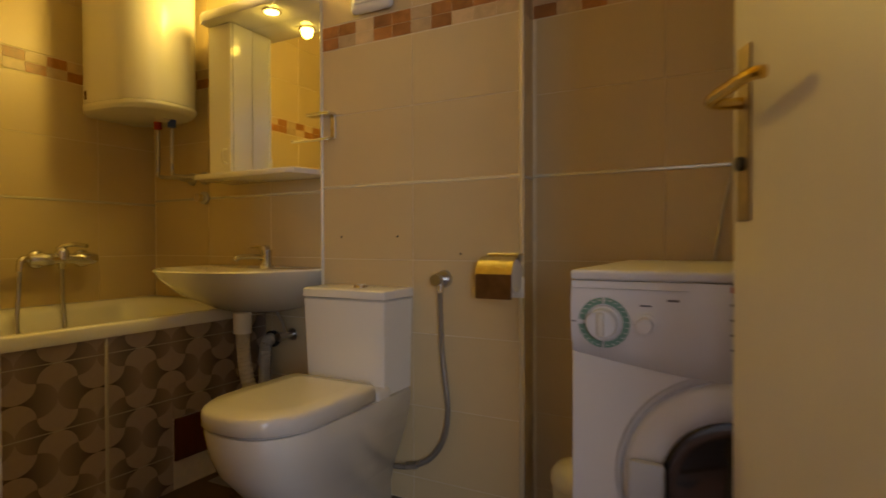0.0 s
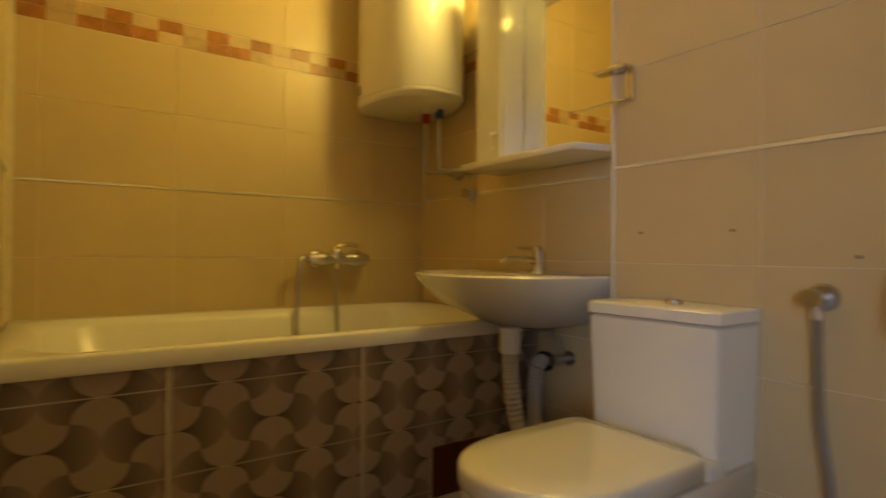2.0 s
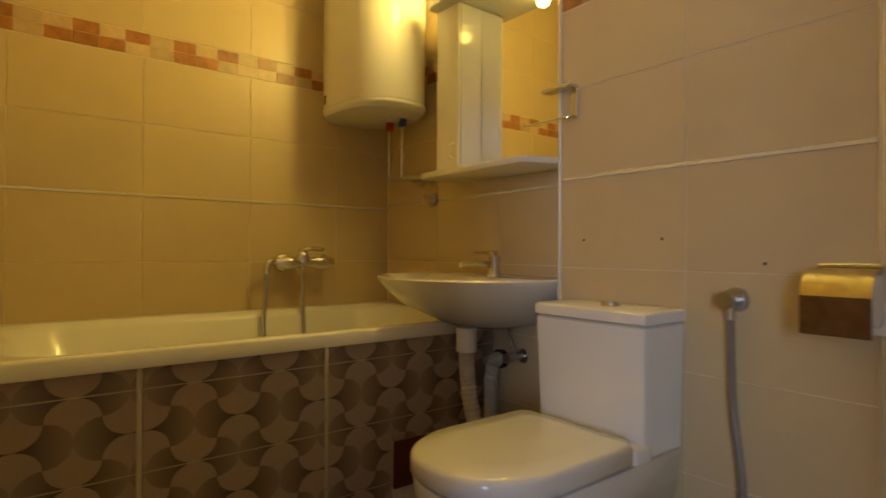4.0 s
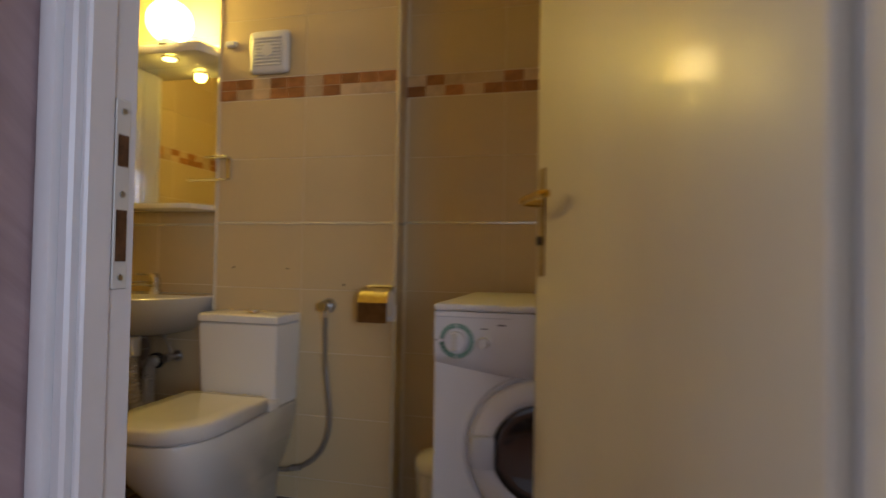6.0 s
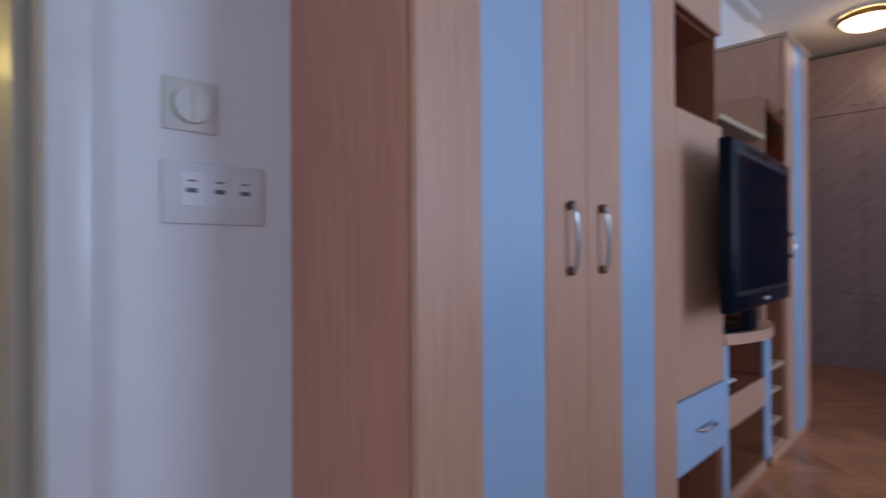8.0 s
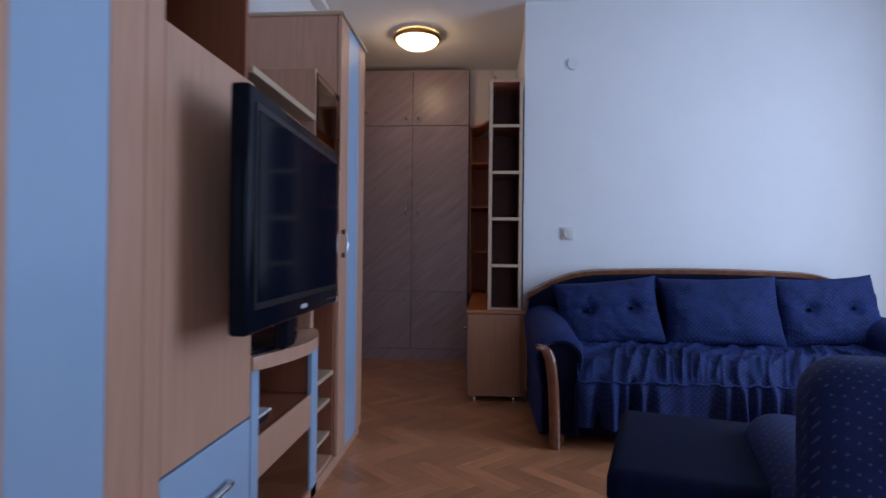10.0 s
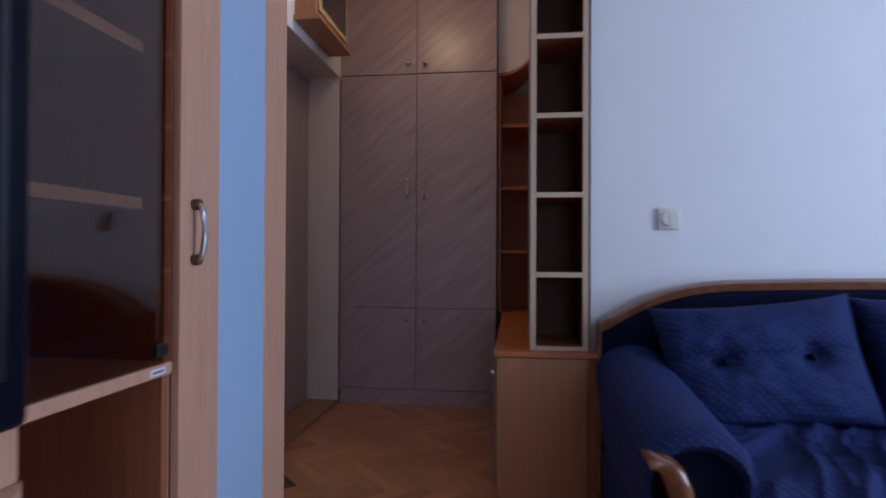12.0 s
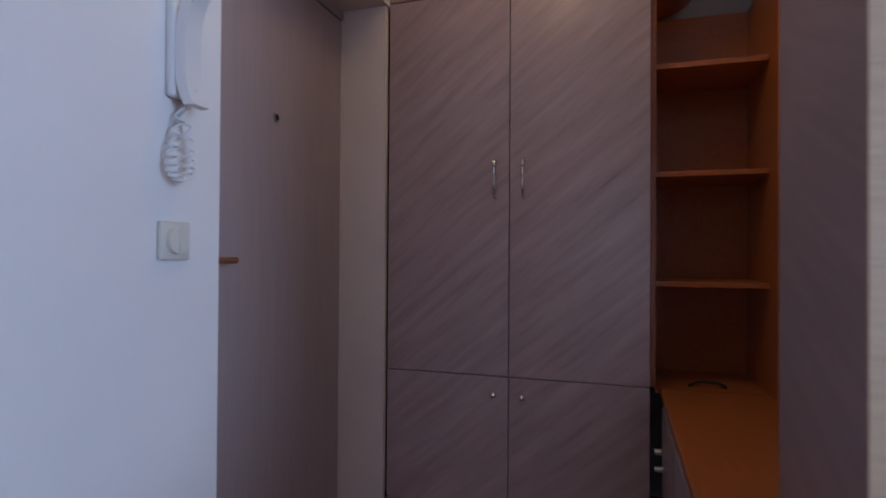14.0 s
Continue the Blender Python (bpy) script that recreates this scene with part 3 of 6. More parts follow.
# ---- bathroom things ----
def bathtub():
    t = thing("bathtub", (-2.2, 1.0, 0), "white enamel bathtub with a tiled front panel", "bathtub")
    x0, x1, y0, y1, z = BX0, -1.783, BY0, BY1 - 0.012, 0.648

    def rr(cx, cy, hx, hy, r, zz, n=6):
        out = []
        for qx, qy, a0 in ((1, 1, 0), (-1, 1, 90), (-1, -1, 180), (1, -1, 270)):
            for k in range(n + 1):
                a = radians(a0 + 90 * k / n)
                out.append((cx + qx * (hx - r) + r * math.cos(a), cy + qy * (hy - r) + r * math.sin(a), zz))
        return out

    cx, cy, hx, hy = (x0 + x1) / 2, (y0 + y1) / 2, (x1 - x0) / 2, (y1 - y0) / 2
    rings = [rr(cx, cy, hx - 0.003, hy, 0.02, z - 0.045), rr(cx, cy, hx, hy, 0.02, z - 0.008), rr(cx, cy, hx - 0.01, hy - 0.006, 0.03, z),
             rr(cx, cy, hx - 0.055, hy - 0.06, 0.16, z - 0.004), rr(cx, cy, hx - 0.075, hy - 0.085, 0.17, z - 0.03),
             rr(cx, cy + 0.01, hx - 0.11, hy - 0.14, 0.17, z - 0.22), rr(cx, cy + 0.02, hx - 0.16, hy - 0.22, 0.16, z - 0.36),
             rr(cx, cy + 0.02, hx - 0.24, hy - 0.32, 0.12, z - 0.385)]
    part("tub", loft(rings, cap0=False), "enamel", t, smooth=60)
    part("drain", cyl(bmesh.new(), (cx, cy + 0.42, z - 0.384), (cx, cy + 0.42, z - 0.38), 0.03), "chrome", t)
    px = -1.802
    panel = part("panel_backing", boxes((px - 0.05, px - 0.006, y0, y1, 0, z - 0.045)), "grout", t)
    # decor tiles 0.2 m high in two and a half rows, trims between the lengths
    cuts = [y0, 0.562, 1.066, y1]
    for a, b in zip(cuts, cuts[1:]):
        for z0, z1 in ((0.003, 0.131), (0.133, 0.339), (0.341, 0.547), (0.549, z - 0.046)):
            if a > 1.0 and z1 < 0.34:
                part("tile", boxes((px - 0.006, px, a + 0.008, 1.305, z0, z1), bev=0.001), "wave", panel)
                part("tile", boxes((px - 0.006, px, 1.568, b - 0.002, z0, z1), bev=0.001), "wave", panel)
                if z1 > 0.3:
                    part("tile", boxes((px - 0.006, px, 1.307, 1.566, 0.265, z1), bev=0.001), "wave", panel)
                continue
            part("tile", boxes((px - 0.006, px, a + 0.008, b - 0.002, z0, z1), bev=0.001), "wave", panel)
    for zj in (0.132, 0.340, 0.548):
        part("joint", boxes((px - 0.006, px + 0.0005, y0, 1.305 if zj < 0.16 else y1 - 0.002, zj - 0.0014, zj + 0.0014)), "alu", panel)
    for y in (0.562, 1.066):
        part("trim", boxes((px - 0.006, px + 0.004, y - 0.006, y + 0.006, 0.003, z - 0.046), bev=0.002), "alu", panel)
    part("hatch", boxes((px - 0.02, px + 0.003, 1.312, 1.56, 0.105, 0.262), bev=0.003), "brown_dark", panel, "dark access hatch")


bathtub()


def basin():
    t = thing("wash_basin", (-1.67, 1.6, 0), "white ceramic wash basin hung on the wall", "basin")
    cx, yb, z = -1.762, BY1 - 0.006, 0.808
    hw = 0.362

    def outline(s, depth, zz, back, n=26):
        pts = []
        for k in range(n + 1):
            a = math.pi * k / n
            pts.append((cx - hw * s * math.cos(a) * 1.0, yb - back - (depth) * (max(0.0, math.sin(a)) ** 0.62), zz))
        return pts

    rings = [outline(0.30, 0.16, z - 0.185, 0.02), outline(0.52, 0.24, z - 0.165, 0.01), outline(0.80, 0.385, z - 0.10, 0.0), outline(0.95, 0.455, z - 0.04, 0.0), outline(1.0, 0.482, z - 0.006, 0.0),
             outline(0.985, 0.474, z, 0.0), outline(0.88, 0.335, z - 0.006, 0.095), outline(0.82, 0.30, z - 0.03, 0.11), outline(0.55, 0.18, z - 0.11, 0.14), outline(0.2, 0.07, z - 0.125, 0.19)]
    part("bowl", loft(rings), "ceramic", t, smooth=50)
    ty = 1.66
    tx = -1.695
    tap = part("tap", cyl(cyl(bmesh.new(), (tx, ty, z - 0.004), (tx, ty, z + 0.012), 0.026, n=20), (tx, ty, z + 0.01), (tx, ty, z + 0.072), 0.020, 0.021, 20), "chrome", t, "chrome single-lever tap")
    part("spout", tube([(tx, ty, z + 0.035), (tx - 0.02, ty - 0.05, z + 0.045), (tx - 0.045, ty - 0.105, z + 0.042), (tx - 0.05, ty - 0.118, z + 0.03)], 0.011, 10), "chrome", tap)
    part("lever", loft([[(tx - 0.11 * f + 0.016, ty - 0.012 + 0.010 * f - hw_, zz), (tx - 0.11 * f + 0.016, ty - 0.012 + 0.010 * f + hw_, zz), (tx - 0.11 * f + 0.016, ty - 0.012 + 0.010 * f + hw_, zz - th_), (tx - 0.11 * f + 0.016, ty - 0.012 + 0.010 * f - hw_, zz - th_)] for f, hw_, zz, th_ in ((0.0, 0.012, z + 0.084, 0.012), (0.12, 0.019, z + 0.090, 0.018), (0.35, 0.017, z + 0.089, 0.012), (0.75, 0.011, z + 0.085, 0.007), (1.0, 0.009, z + 0.087, 0.006))]), "chrome", tap, smooth=60)
    part("waste_collar", cyl(bmesh.new(), (cx + 0.08, 1.52, z - 0.25), (cx + 0.08, 1.52, z - 0.17), 0.034, n=20), "plastic_w", t)
    part("waste_hose", tube([(cx + 0.08, 1.52, z - 0.25), (cx + 0.083, 1.52, 0.50), (cx + 0.10, 1.525, 0.38), (cx + 0.13, 1.55, 0.24), (cx + 0.10, 1.62, 0.17), (cx + 0.02, 1.69, 0.24), (cx - 0.005, 1.715, 0.42), (cx - 0.003, 1.73, 0.485), (cx - 0.003, 1.761, 0.492)], 0.024, 14, sub=16, ridge=0.13), "rubber", t, "white ribbed waste hose")
    part("waste_rosette", cyl(bmesh.new(), (cx - 0.003, 1.75, 0.492), (cx - 0.003, 1.768, 0.492), 0.036), "dark", t)
    for vx in (cx - 0.074, cx + 0.11):
        v = part("angle_valve", cyl(cyl(bmesh.new(), (vx, 1.761, 0.52), (vx, 1.70, 0.52), 0.011), (vx, 1.761, 0.52), (vx, 1.76, 0.52), 0.026), "steel", t)
        part("valve_knob", cyl(bmesh.new(), (vx, 1.70, 0.52), (vx, 1.675, 0.52), 0.018, n=8), "steel", v)
        part("supply_hose", tube([(vx, 1.72, 0.525), (vx - 0.01, 1.71, 0.58), (tx + (vx - cx) * 0.1, 1.66, 0.68)], 0.006), "steel", v)


basin()


def toilet():
    t = thing("toilet", (-1.155, 1.35, 0), "white ceramic close-coupled toilet with closed lid", "toilet")
    cx, yb = -1.162, BOXY - 0.004

    def ring(hw, y0, y1, zz, n=20):
        """Closed plan outline: straight back at y1, round nose towards y0."""
        pts, hw = [], hw * 0.955
        for k in range(n + 1):
            a = math.pi * k / n
            pts.append((cx - hw * math.copysign(abs(math.cos(a)) ** 0.8, math.cos(a)), y0 + hw * 1.15 - hw * 1.15 * max(0.0, math.sin(a)) ** 0.9, zz))
        pts += [(cx + hw, y1 - 0.02, zz), (cx + hw - 0.02, y1, zz), (cx - hw + 0.02, y1, zz), (cx - hw, y1 - 0.02, zz)]
        return pts

    nose = 0.985
    bowl = loft([ring(0.115, nose + 0.19, yb - 0.02, 0.0), ring(0.112, nose + 0.19, yb - 0.02, 0.07), ring(0.118, nose + 0.16, yb - 0.01, 0.13), ring(0.145, nose + 0.09, yb - 0.005, 0.21), ring(0.165, nose + 0.04, yb - 0.003, 0.27),
                 ring(0.178, nose + 0.015, yb, 0.33), ring(0.185, nose + 0.002, yb, 0.395), ring(0.18, nose + 0.006, yb, 0.402)])
    part("bowl", bowl, "ceramic", t, smooth=55)
    part("seat", loft([ring(0.172, nose + 0.016, 1.44, 0.403), ring(0.172, nose + 0.016, 1.44, 0.412)]), "ceramic", t, smooth=50)
    part("lid", loft([ring(0.184, nose + 0.001, 1.44, 0.410), ring(0.188, nose - 0.005, 1.44, 0.416), ring(0.188, nose - 0.005, 1.44, 0.446), ring(0.185, nose - 0.001, 1.438, 0.455), ring(0.178, nose + 0.009, 1.434, 0.460), ring(0.12, nose + 0.08, 1.40, 0.462)]), "ceramic", t, "closed white plastic lid", smooth=50)
    part("hinge_block", boxes((cx - 0.170, cx + 0.170, 1.443, 1.52, 0.38, 0.436), bev=0.012, seg=3), "ceramic", t)
    for z0, z1, g, nm in ((0.405, 0.719, 0.0, "cistern"), (0.7225, 0.753, 0.003, "cistern_lid")):
        w0, w1 = (0.164, 0.173) if nm == "cistern" else (0.176, 0.176)
        y0, y1 = 1.478 - g, yb
        def q(w, zz, yf):
            return [(cx - w + 0.015, yf, zz), (cx + w - 0.015, yf, zz), (cx + w - 0.004, yf + 0.004, zz), (cx + w, yf + 0.016, zz), (cx + w, y1, zz), (cx - w, y1, zz), (cx - w, yf + 0.016, zz), (cx - w + 0.004, yf + 0.004, zz)]
        rings = [q(w0, z0, y0 + (0.012 if nm == "cistern" else 0)), q(w1, z1 - 0.006, y0), q(w1 - 0.006, z1, y0 + 0.006)]
        part(nm, loft(rings), "ceramic", t, smooth=40)
    b = part("flush_button", cyl(bmesh.new(), (cx + 0.02, 1.56, 0.754), (cx + 0.02, 1.56, 0.761), 0.026, 0.024, 24), "chrome", t)
    part("button_ring", cyl(bmesh.new(), (cx + 0.02, 1.56, 0.76), (cx + 0.02, 1.56, 0.764), 0.017, n=20), "steel", b)
    part("side_bolt", cyl(bmesh.new(), (cx + 0.118, 1.46, 0.05), (cx + 0.128, 1.46, 0.05), 0.012), "dark", t)


toilet()


def washing_machine():
    t = thing("washing_machine", (0.015, 1.4, 0), "white front-loading washing machine with green dial", "washing machine")
    x0, x1, y0, y1, h = -0.279, 0.318, 1.104, 1.735, 0.855
    part("body", boxes((x0, x1, y0, y1, 0.015, h - 0.0215), bev=0.006, seg=2), "wm_white", t)
    part("worktop", boxes((x0, x1, y0 - 0.016, y1, h - 0.020, h), bev=0.007, seg=3), "wm_white", t)
    # control fascia bulging forwards, its lower edge a shallow bow
    n = 14
    rings = []
    for k in range(n + 1):
        f = k / n
        x = x0 + 0.004 + f * (x1 - x0 - 0.008)
        zb = 0.690 - 0.036 * (1 - abs(2 * f - 1) ** 1.5)
        rings.append([(x, y0 + 0.004, h - 0.0205), (x, y0 - 0.0165, h - 0.0212), (x, y0 - 0.024, h - 0.08), (x, y0 - 0.020, zb + 0.04), (x, y0 - 0.006, zb + 0.004), (x, y0 + 0.004, zb)])
    fas = part("control_panel", loft(rings), "wm_white", t, smooth=50)
    kx, kz, yf = -0.211, 0.755, y0 - 0.0235
    def arc(a0, a1, r0, r1, y, th=0.002, n=24):
        bm = bmesh.new()
        rg = []
        for k in range(n + 1):
            a = radians(a0 + (a1 - a0) * k / n)
            c, s = math.cos(a), math.sin(a)
            rg.append([(kx + r0 * c, y, kz + r0 * s), (kx + r1 * c, y, kz + r1 * s), (kx + r1 * c, y - th, kz + r1 * s), (kx + r0 * c, y - th, kz + r0 * s)])
        return loft(rg, bm=bm)
    for a0, a1 in ((95, 175), (185, 265), (-88, 88)):
        part("dial_scale", arc(a0, a1, 0.036, 0.048, yf), "green", fas, "green printed scale")
    for a in range(0, 360, 20):
        c, s = math.cos(radians(a)), math.sin(radians(a))
        part("scale_tick", boxes((kx + 0.058 * c - 0.004, kx + 0.058 * c + 0.004, yf - 0.002, yf, kz + 0.058 * s - 0.0012, kz + 0.058 * s + 0.0012)), "ink", fas) if a % 60 == 30 or a in (0, 180) else None
    for a in range(-80, 261, 14):
        c, s = math.cos(radians(a)), math.sin(radians(a))
        part("scale_mark", boxes((kx + 0.0435 * c - 0.0028, kx + 0.0435 * c + 0.0028, yf - 0.0026, yf - 0.0015, kz + 0.0435 * s - 0.0007, kz + 0.0435 * s + 0.0007)), "wm_white", fas)
    dial = part("dial", cyl(cyl(bmesh.new(), (kx, yf + 0.004, kz), (kx, yf - 0.008, kz), 0.034, 0.033, 32), (kx, yf - 0.006, kz), (kx, yf - 0.028, kz), 0.029, 0.026, 32), "wm_white", fas)
    part("dial_grip", boxes((kx - 0.007, kx + 0.007, yf - 0.036, yf - 0.028, kz - 0.023, kz + 0.023), bev=0.003), "plastic", dial)
    kx2 = -0.135
    part("small_knob", cyl(cyl(bmesh.new(), (kx2, yf + 0.004, kz), (kx2, yf - 0.006, kz), 0.021, n=24), (kx2, yf - 0.004, kz), (kx2, yf - 0.022, kz), 0.016, 0.013, 24), "wm_white", fas)
    part("knob_print", boxes((kx2 - 0.01, kx2 + 0.01, yf - 0.0015, yf + 0.001, kz + 0.034, kz + 0.037)), "ink", fas)
    part("badge", boxes((-0.098, -0.078, yf - 0.0015, yf + 0.001, 0.800, 0.804)), "ink", fas)
    part("drawer_seam", boxes((-0.272, -0.06, y0 - 0.0222, y0 - 0.0135, 0.8190, 0.8204)), "wm_grey", fas)
    for i in range(5):
        z = 0.825 - 0.026 * i
        part("button", boxes((0.055, 0.10, yf - 0.004, yf + 0.004, z - 0.006, z + 0.006), bev=0.002), "wm_white", fas)
        part("button_print", boxes((0.004, 0.040, yf - 0.0015, yf + 0.001, z - (0.005 if i == 0 else 0.002), z + (0.005 if i == 0 else 0.002))), "redink" if i == 0 else "ink", fas)
    # porthole door
    cx, cz = 0.020, 0.462
    def disc_ring(prof, n=48):
        bm = bmesh.new()
        rg = [[(cx + r * math.cos(6.2832 * k / n), y, cz + r * math.sin(6.2832 * k / n)) for k in range(n)] for r, y in prof]
        return loft(rg, cap0=False, cap1=False, bm=bm)
    part("door_recess", disc_ring([(0.214, y0 - 0.001), (0.211, y0 - 0.006), (0.203, y0 - 0.006), (0.200, y0 - 0.001)]), "wm_grey", t)
    door = part("door", disc_ring([(0.197, y0 - 0.001), (0.195, y0 - 0.010), (0.188, y0 - 0.017), (0.155, y0 - 0.022), (0.138, y0 - 0.020), (0.128, y0 - 0.010)]), "wm_white", t, smooth=50)
    part("door_glass", disc_ring([(0.132, y0 - 0.014), (0.124, y0 - 0.020), (0.10, y0 - 0.012), (0.05, y0 - 0.005), (0.0005, y0 - 0.003)]), "darkglass", door, "dark round porthole glass", smooth=60)
    part("door_handle", boxes((cx - 0.185, cx - 0.12, y0 - 0.044, y0 - 0.022, cz - 0.045, cz + 0.045), bev=0.01, seg=2), "wm_grey", door)
    part("plinth", boxes((x0 + 0.01, x1 - 0.01, y0 + 0.002, y0 + 0.02, 0.02, 0.10), bev=0.004), "wm_grey", t)
    for fx in (x0 + 0.05, x1 - 0.05):
        for fy in (y0 + 0.05, y1 - 0.05):
            part("foot", cyl(bmesh.new(), (fx, fy, 0), (fx, fy, 0.02), 0.02), "dark", t)


washing_machine()


def heater():
    t = thing("water_heater", (-2.4, 1.5, 1.4), "white wall-hung electric water heater with rust spots", "water heater")
    cy, xb, hw, d = 1.562, BX0 + 0.006, 0.196, 0.458
    z0, z1 = 1.488, 2.28

    def out(s, zz, n=26):
        pts = [(xb, cy - hw * s * 0.62, zz), (xb + 0.035, cy - hw * s * 0.80, zz)]
        for k in range(n + 1):
            a = math.pi * k / n
            pts.append((xb + 0.11 + (d - 0.11) * s * max(0.0, math.sin(a)) ** 0.8, cy - hw * s * math.copysign(abs(math.cos(a)) ** 0.7, math.cos(a)), zz))
        pts += [(xb + 0.035, cy + hw * s * 0.80, zz), (xb, cy + hw * s * 0.62, zz)]
        return pts

    part("tank", loft([out(0.99, z0 + 0.022), out(1.0, z0 + 0.03), out(1.0, z1 - 0.03), out(0.97, z1)]), "tank", t, smooth=40)
    cap = part("bottom_cap", loft([out(0.90, z0 - 0.012), out(0.955, z0 - 0.010), out(1.0, z0), out(1.012, z0 + 0.006), out(1.012, z0 + 0.018), out(0.985, z0 + 0.0215)]), "enamel", t, smooth=30)
    part("service_cover", cyl(bmesh.new(), (xb + 0.27, cy + 0.06, z0 - 0.022), (xb + 0.27, cy + 0.06, z0 - 0.010), 0.03), "plastic", cap)
    for i, (x, m) in enumerate(((-2.392, "red"), (-2.290, "bluering"))):
        part("pipe_collar", cyl(bmesh.new(), (x, 1.66, z0 - 0.045), (x, 1.66, z0 - 0.010), 0.018), m, cap)
        ex = (-2.280, -2.190)[i]
        part("pipe", tube([(x, 1.66, z0 - 0.05), (x, 1.66, 1.26), (x + 0.006, 1.665, 1.222), (ex, 1.69, 1.212), (ex, 1.735, 1.212)], 0.0085, 10), "steel", t, "grey steel connection pipe")
        part("valve", cyl(cyl(bmesh.new(), (ex, 1.761, 1.212), (ex, 1.70, 1.212), 0.015), (ex, 1.761, 1.212), (ex, 1.752, 1.212), 0.030), "steel", t)
    part("rust_spot", boxes((xb + 0.115, xb + 0.135, cy - hw - 0.0015, cy - hw + 0.012, z0 + 0.035, z0 + 0.075), bev=0.003), "rust", t)


heater()
cock = thing("stop_valve", (-2.195, 1.77, 1.122), "round chrome stop valve on the tiled wall", "valve")
part("rosette", cyl(bmesh.new(), (-2.195, 1.761, 1.12), (-2.195, 1.752, 1.12), 0.03), "steel", cock)
part("knob", cyl(bmesh.new(), (-2.195, 1.752, 1.12), (-2.195, 1.715, 1.12), 0.017, 0.02, 10), "chrome", cock)


def bath_mixer():
    t = thing("bath_mixer", (-2.57, 1.25, 0.9), "chrome bath mixer with shower hose over the tub", "tap")
    x, y, z = BX0 + 0.075, 1.305, 0.842
    for dy in (-0.075, 0.105):
        part("wall_connector", loft([[(X, y + dy + R * math.cos(6.2832 * k / 20), z + R * math.sin(6.2832 * k / 20)) for k in range(20)]
                                     for X, R in ((BX0 + 0.006, 0.040), (BX0 + 0.012, 0.040), (BX0 + 0.022, 0.033), (BX0 + 0.026, 0.018), (x, 0.017))]), "chrome", t, smooth=50)
    prof = [(-0.135, 0.016), (-0.130, 0.021), (-0.095, 0.022), (-0.088, 0.027), (-0.05, 0.027), (-0.04, 0.022), (0.035, 0.022), (0.045, 0.028), (0.09, 0.029), (0.115, 0.027), (0.13, 0.020)]
    body = part("body", loft([[(x + R * math.cos(6.2832 * k / 20), y + Y, z + R * math.sin(6.2832 * k / 20)) for k in range(20)] for Y, R in prof]), "chrome", t, smooth=50)
    part("cartridge", cyl(cyl(bmesh.new(), (x, y - 0.01, z), (x, y - 0.01, z + 0.034), 0.027, 0.026, 20), (x, y - 0.01, z + 0.033), (x, y - 0.01, z + 0.046), 0.026, 0.018, 20), "chrome", body)
    part("lever", tube([(x, y - 0.03, z + 0.040), (x + 0.01, y - 0.01, z + 0.055), (x + 0.045, y + 0.02, z + 0.062), (x + 0.10, y + 0.035, z + 0.056)], 0.010, 10), "chrome", body)
    part("spout", tube([(x, y - 0.13, z), (x + 0.006, y - 0.152, z + 0.006), (x + 0.012, y - 0.168, z - 0.008), (x + 0.014, y - 0.172, z - 0.045)], 0.014, 12), "chrome", body)
    part("diverter", cyl(bmesh.new(), (x, y - 0.01, z - 0.04), (x, y - 0.01, z - 0.015), 0.013, 0.018, 16), "chrome", body)
    part("shower_hose", tube([(x, y - 0.01, z - 0.035), (x + 0.004, y - 0.012, z - 0.14), (x + 0.02, y - 0.012, z - 0.28), (x + 0.06, y - 0.03, z - 0.42)], 0.0075, 10, sub=18, ridge=0.1), "steel", t, "ribbed steel shower hose")
    part("hand_hose", tube([(x + 0.014, y - 0.172, z - 0.04), (x + 0.018, y - 0.178, z - 0.12), (x + 0.03, y - 0.19, z - 0.27), (x + 0.07, y - 0.18, z - 0.42)], 0.0075, 10, sub=18, ridge=0.1), "steel", t)


bath_mixer()


def mirror_cabinet():
    t = thing("mirror_cabinet", (-1.71, 1.7, 1.18), "white bathroom cabinet with mirror, shelf and lit canopy", "mirror cabinet")
    x0, x1, yb = -2.0, -1.415, BY1 - 0.004
    part("back_board", boxes((x0, x1, yb - 0.016, yb, 1.19, 1.93), bev=0.002), "enamel", t)
    part("mirror_glass", boxes((-1.862, x1 - 0.002, yb - 0.021, yb - 0.0165, 1.196, 1.838)), "mirror", t, "silvered mirror glass", smooth=0)
    cab = part("cupboard", boxes((x0, -1.866, yb - 0.121, yb - 0.0165, 1.196, 1.838), bev=0.002), "lacquer", t, "narrow white glossy cupboard")
    part("door", boxes((x0 + 0.002, -1.866, yb - 0.137, yb - 0.123, 1.198, 1.836), bev=0.003), "lacquer", cab)
    part("knob", tube([(-1.892, yb - 0.137, 1.245), (-1.892, yb - 0.158, 1.252), (-1.892, yb - 0.161, 1.275), (-1.892, yb - 0.158, 1.298), (-1.892, yb - 0.137, 1.305)], 0.0045), "plastic", cab)

    def deck(z0, z1, front):
        return prism([(x0 - 0.012, yb), (x0 - 0.012, front + 0.018), (x0 + 0.02, front), (-1.462, front), (-1.445, front + 0.012), (x1 + 0.012, 1.70), (x1 + 0.012, yb)], z0, z1, 0.004)
    part("shelf", deck(1.172, 1.194, 1.545), "lacquer", t)
    part("canopy", deck(1.840, 1.882, 1.580), "lacquer", t)
    s = part("downlight_ring", cyl(bmesh.new(), (-1.64, 1.642, 1.841), (-1.64, 1.642, 1.835), 0.036, n=28), "gold", t)
    part("downlight_lens", cyl(bmesh.new(), (-1.64, 1.642, 1.836), (-1.64, 1.642, 1.833), 0.029, n=28), "spot", s, "lit downlight")


mirror_cabinet()


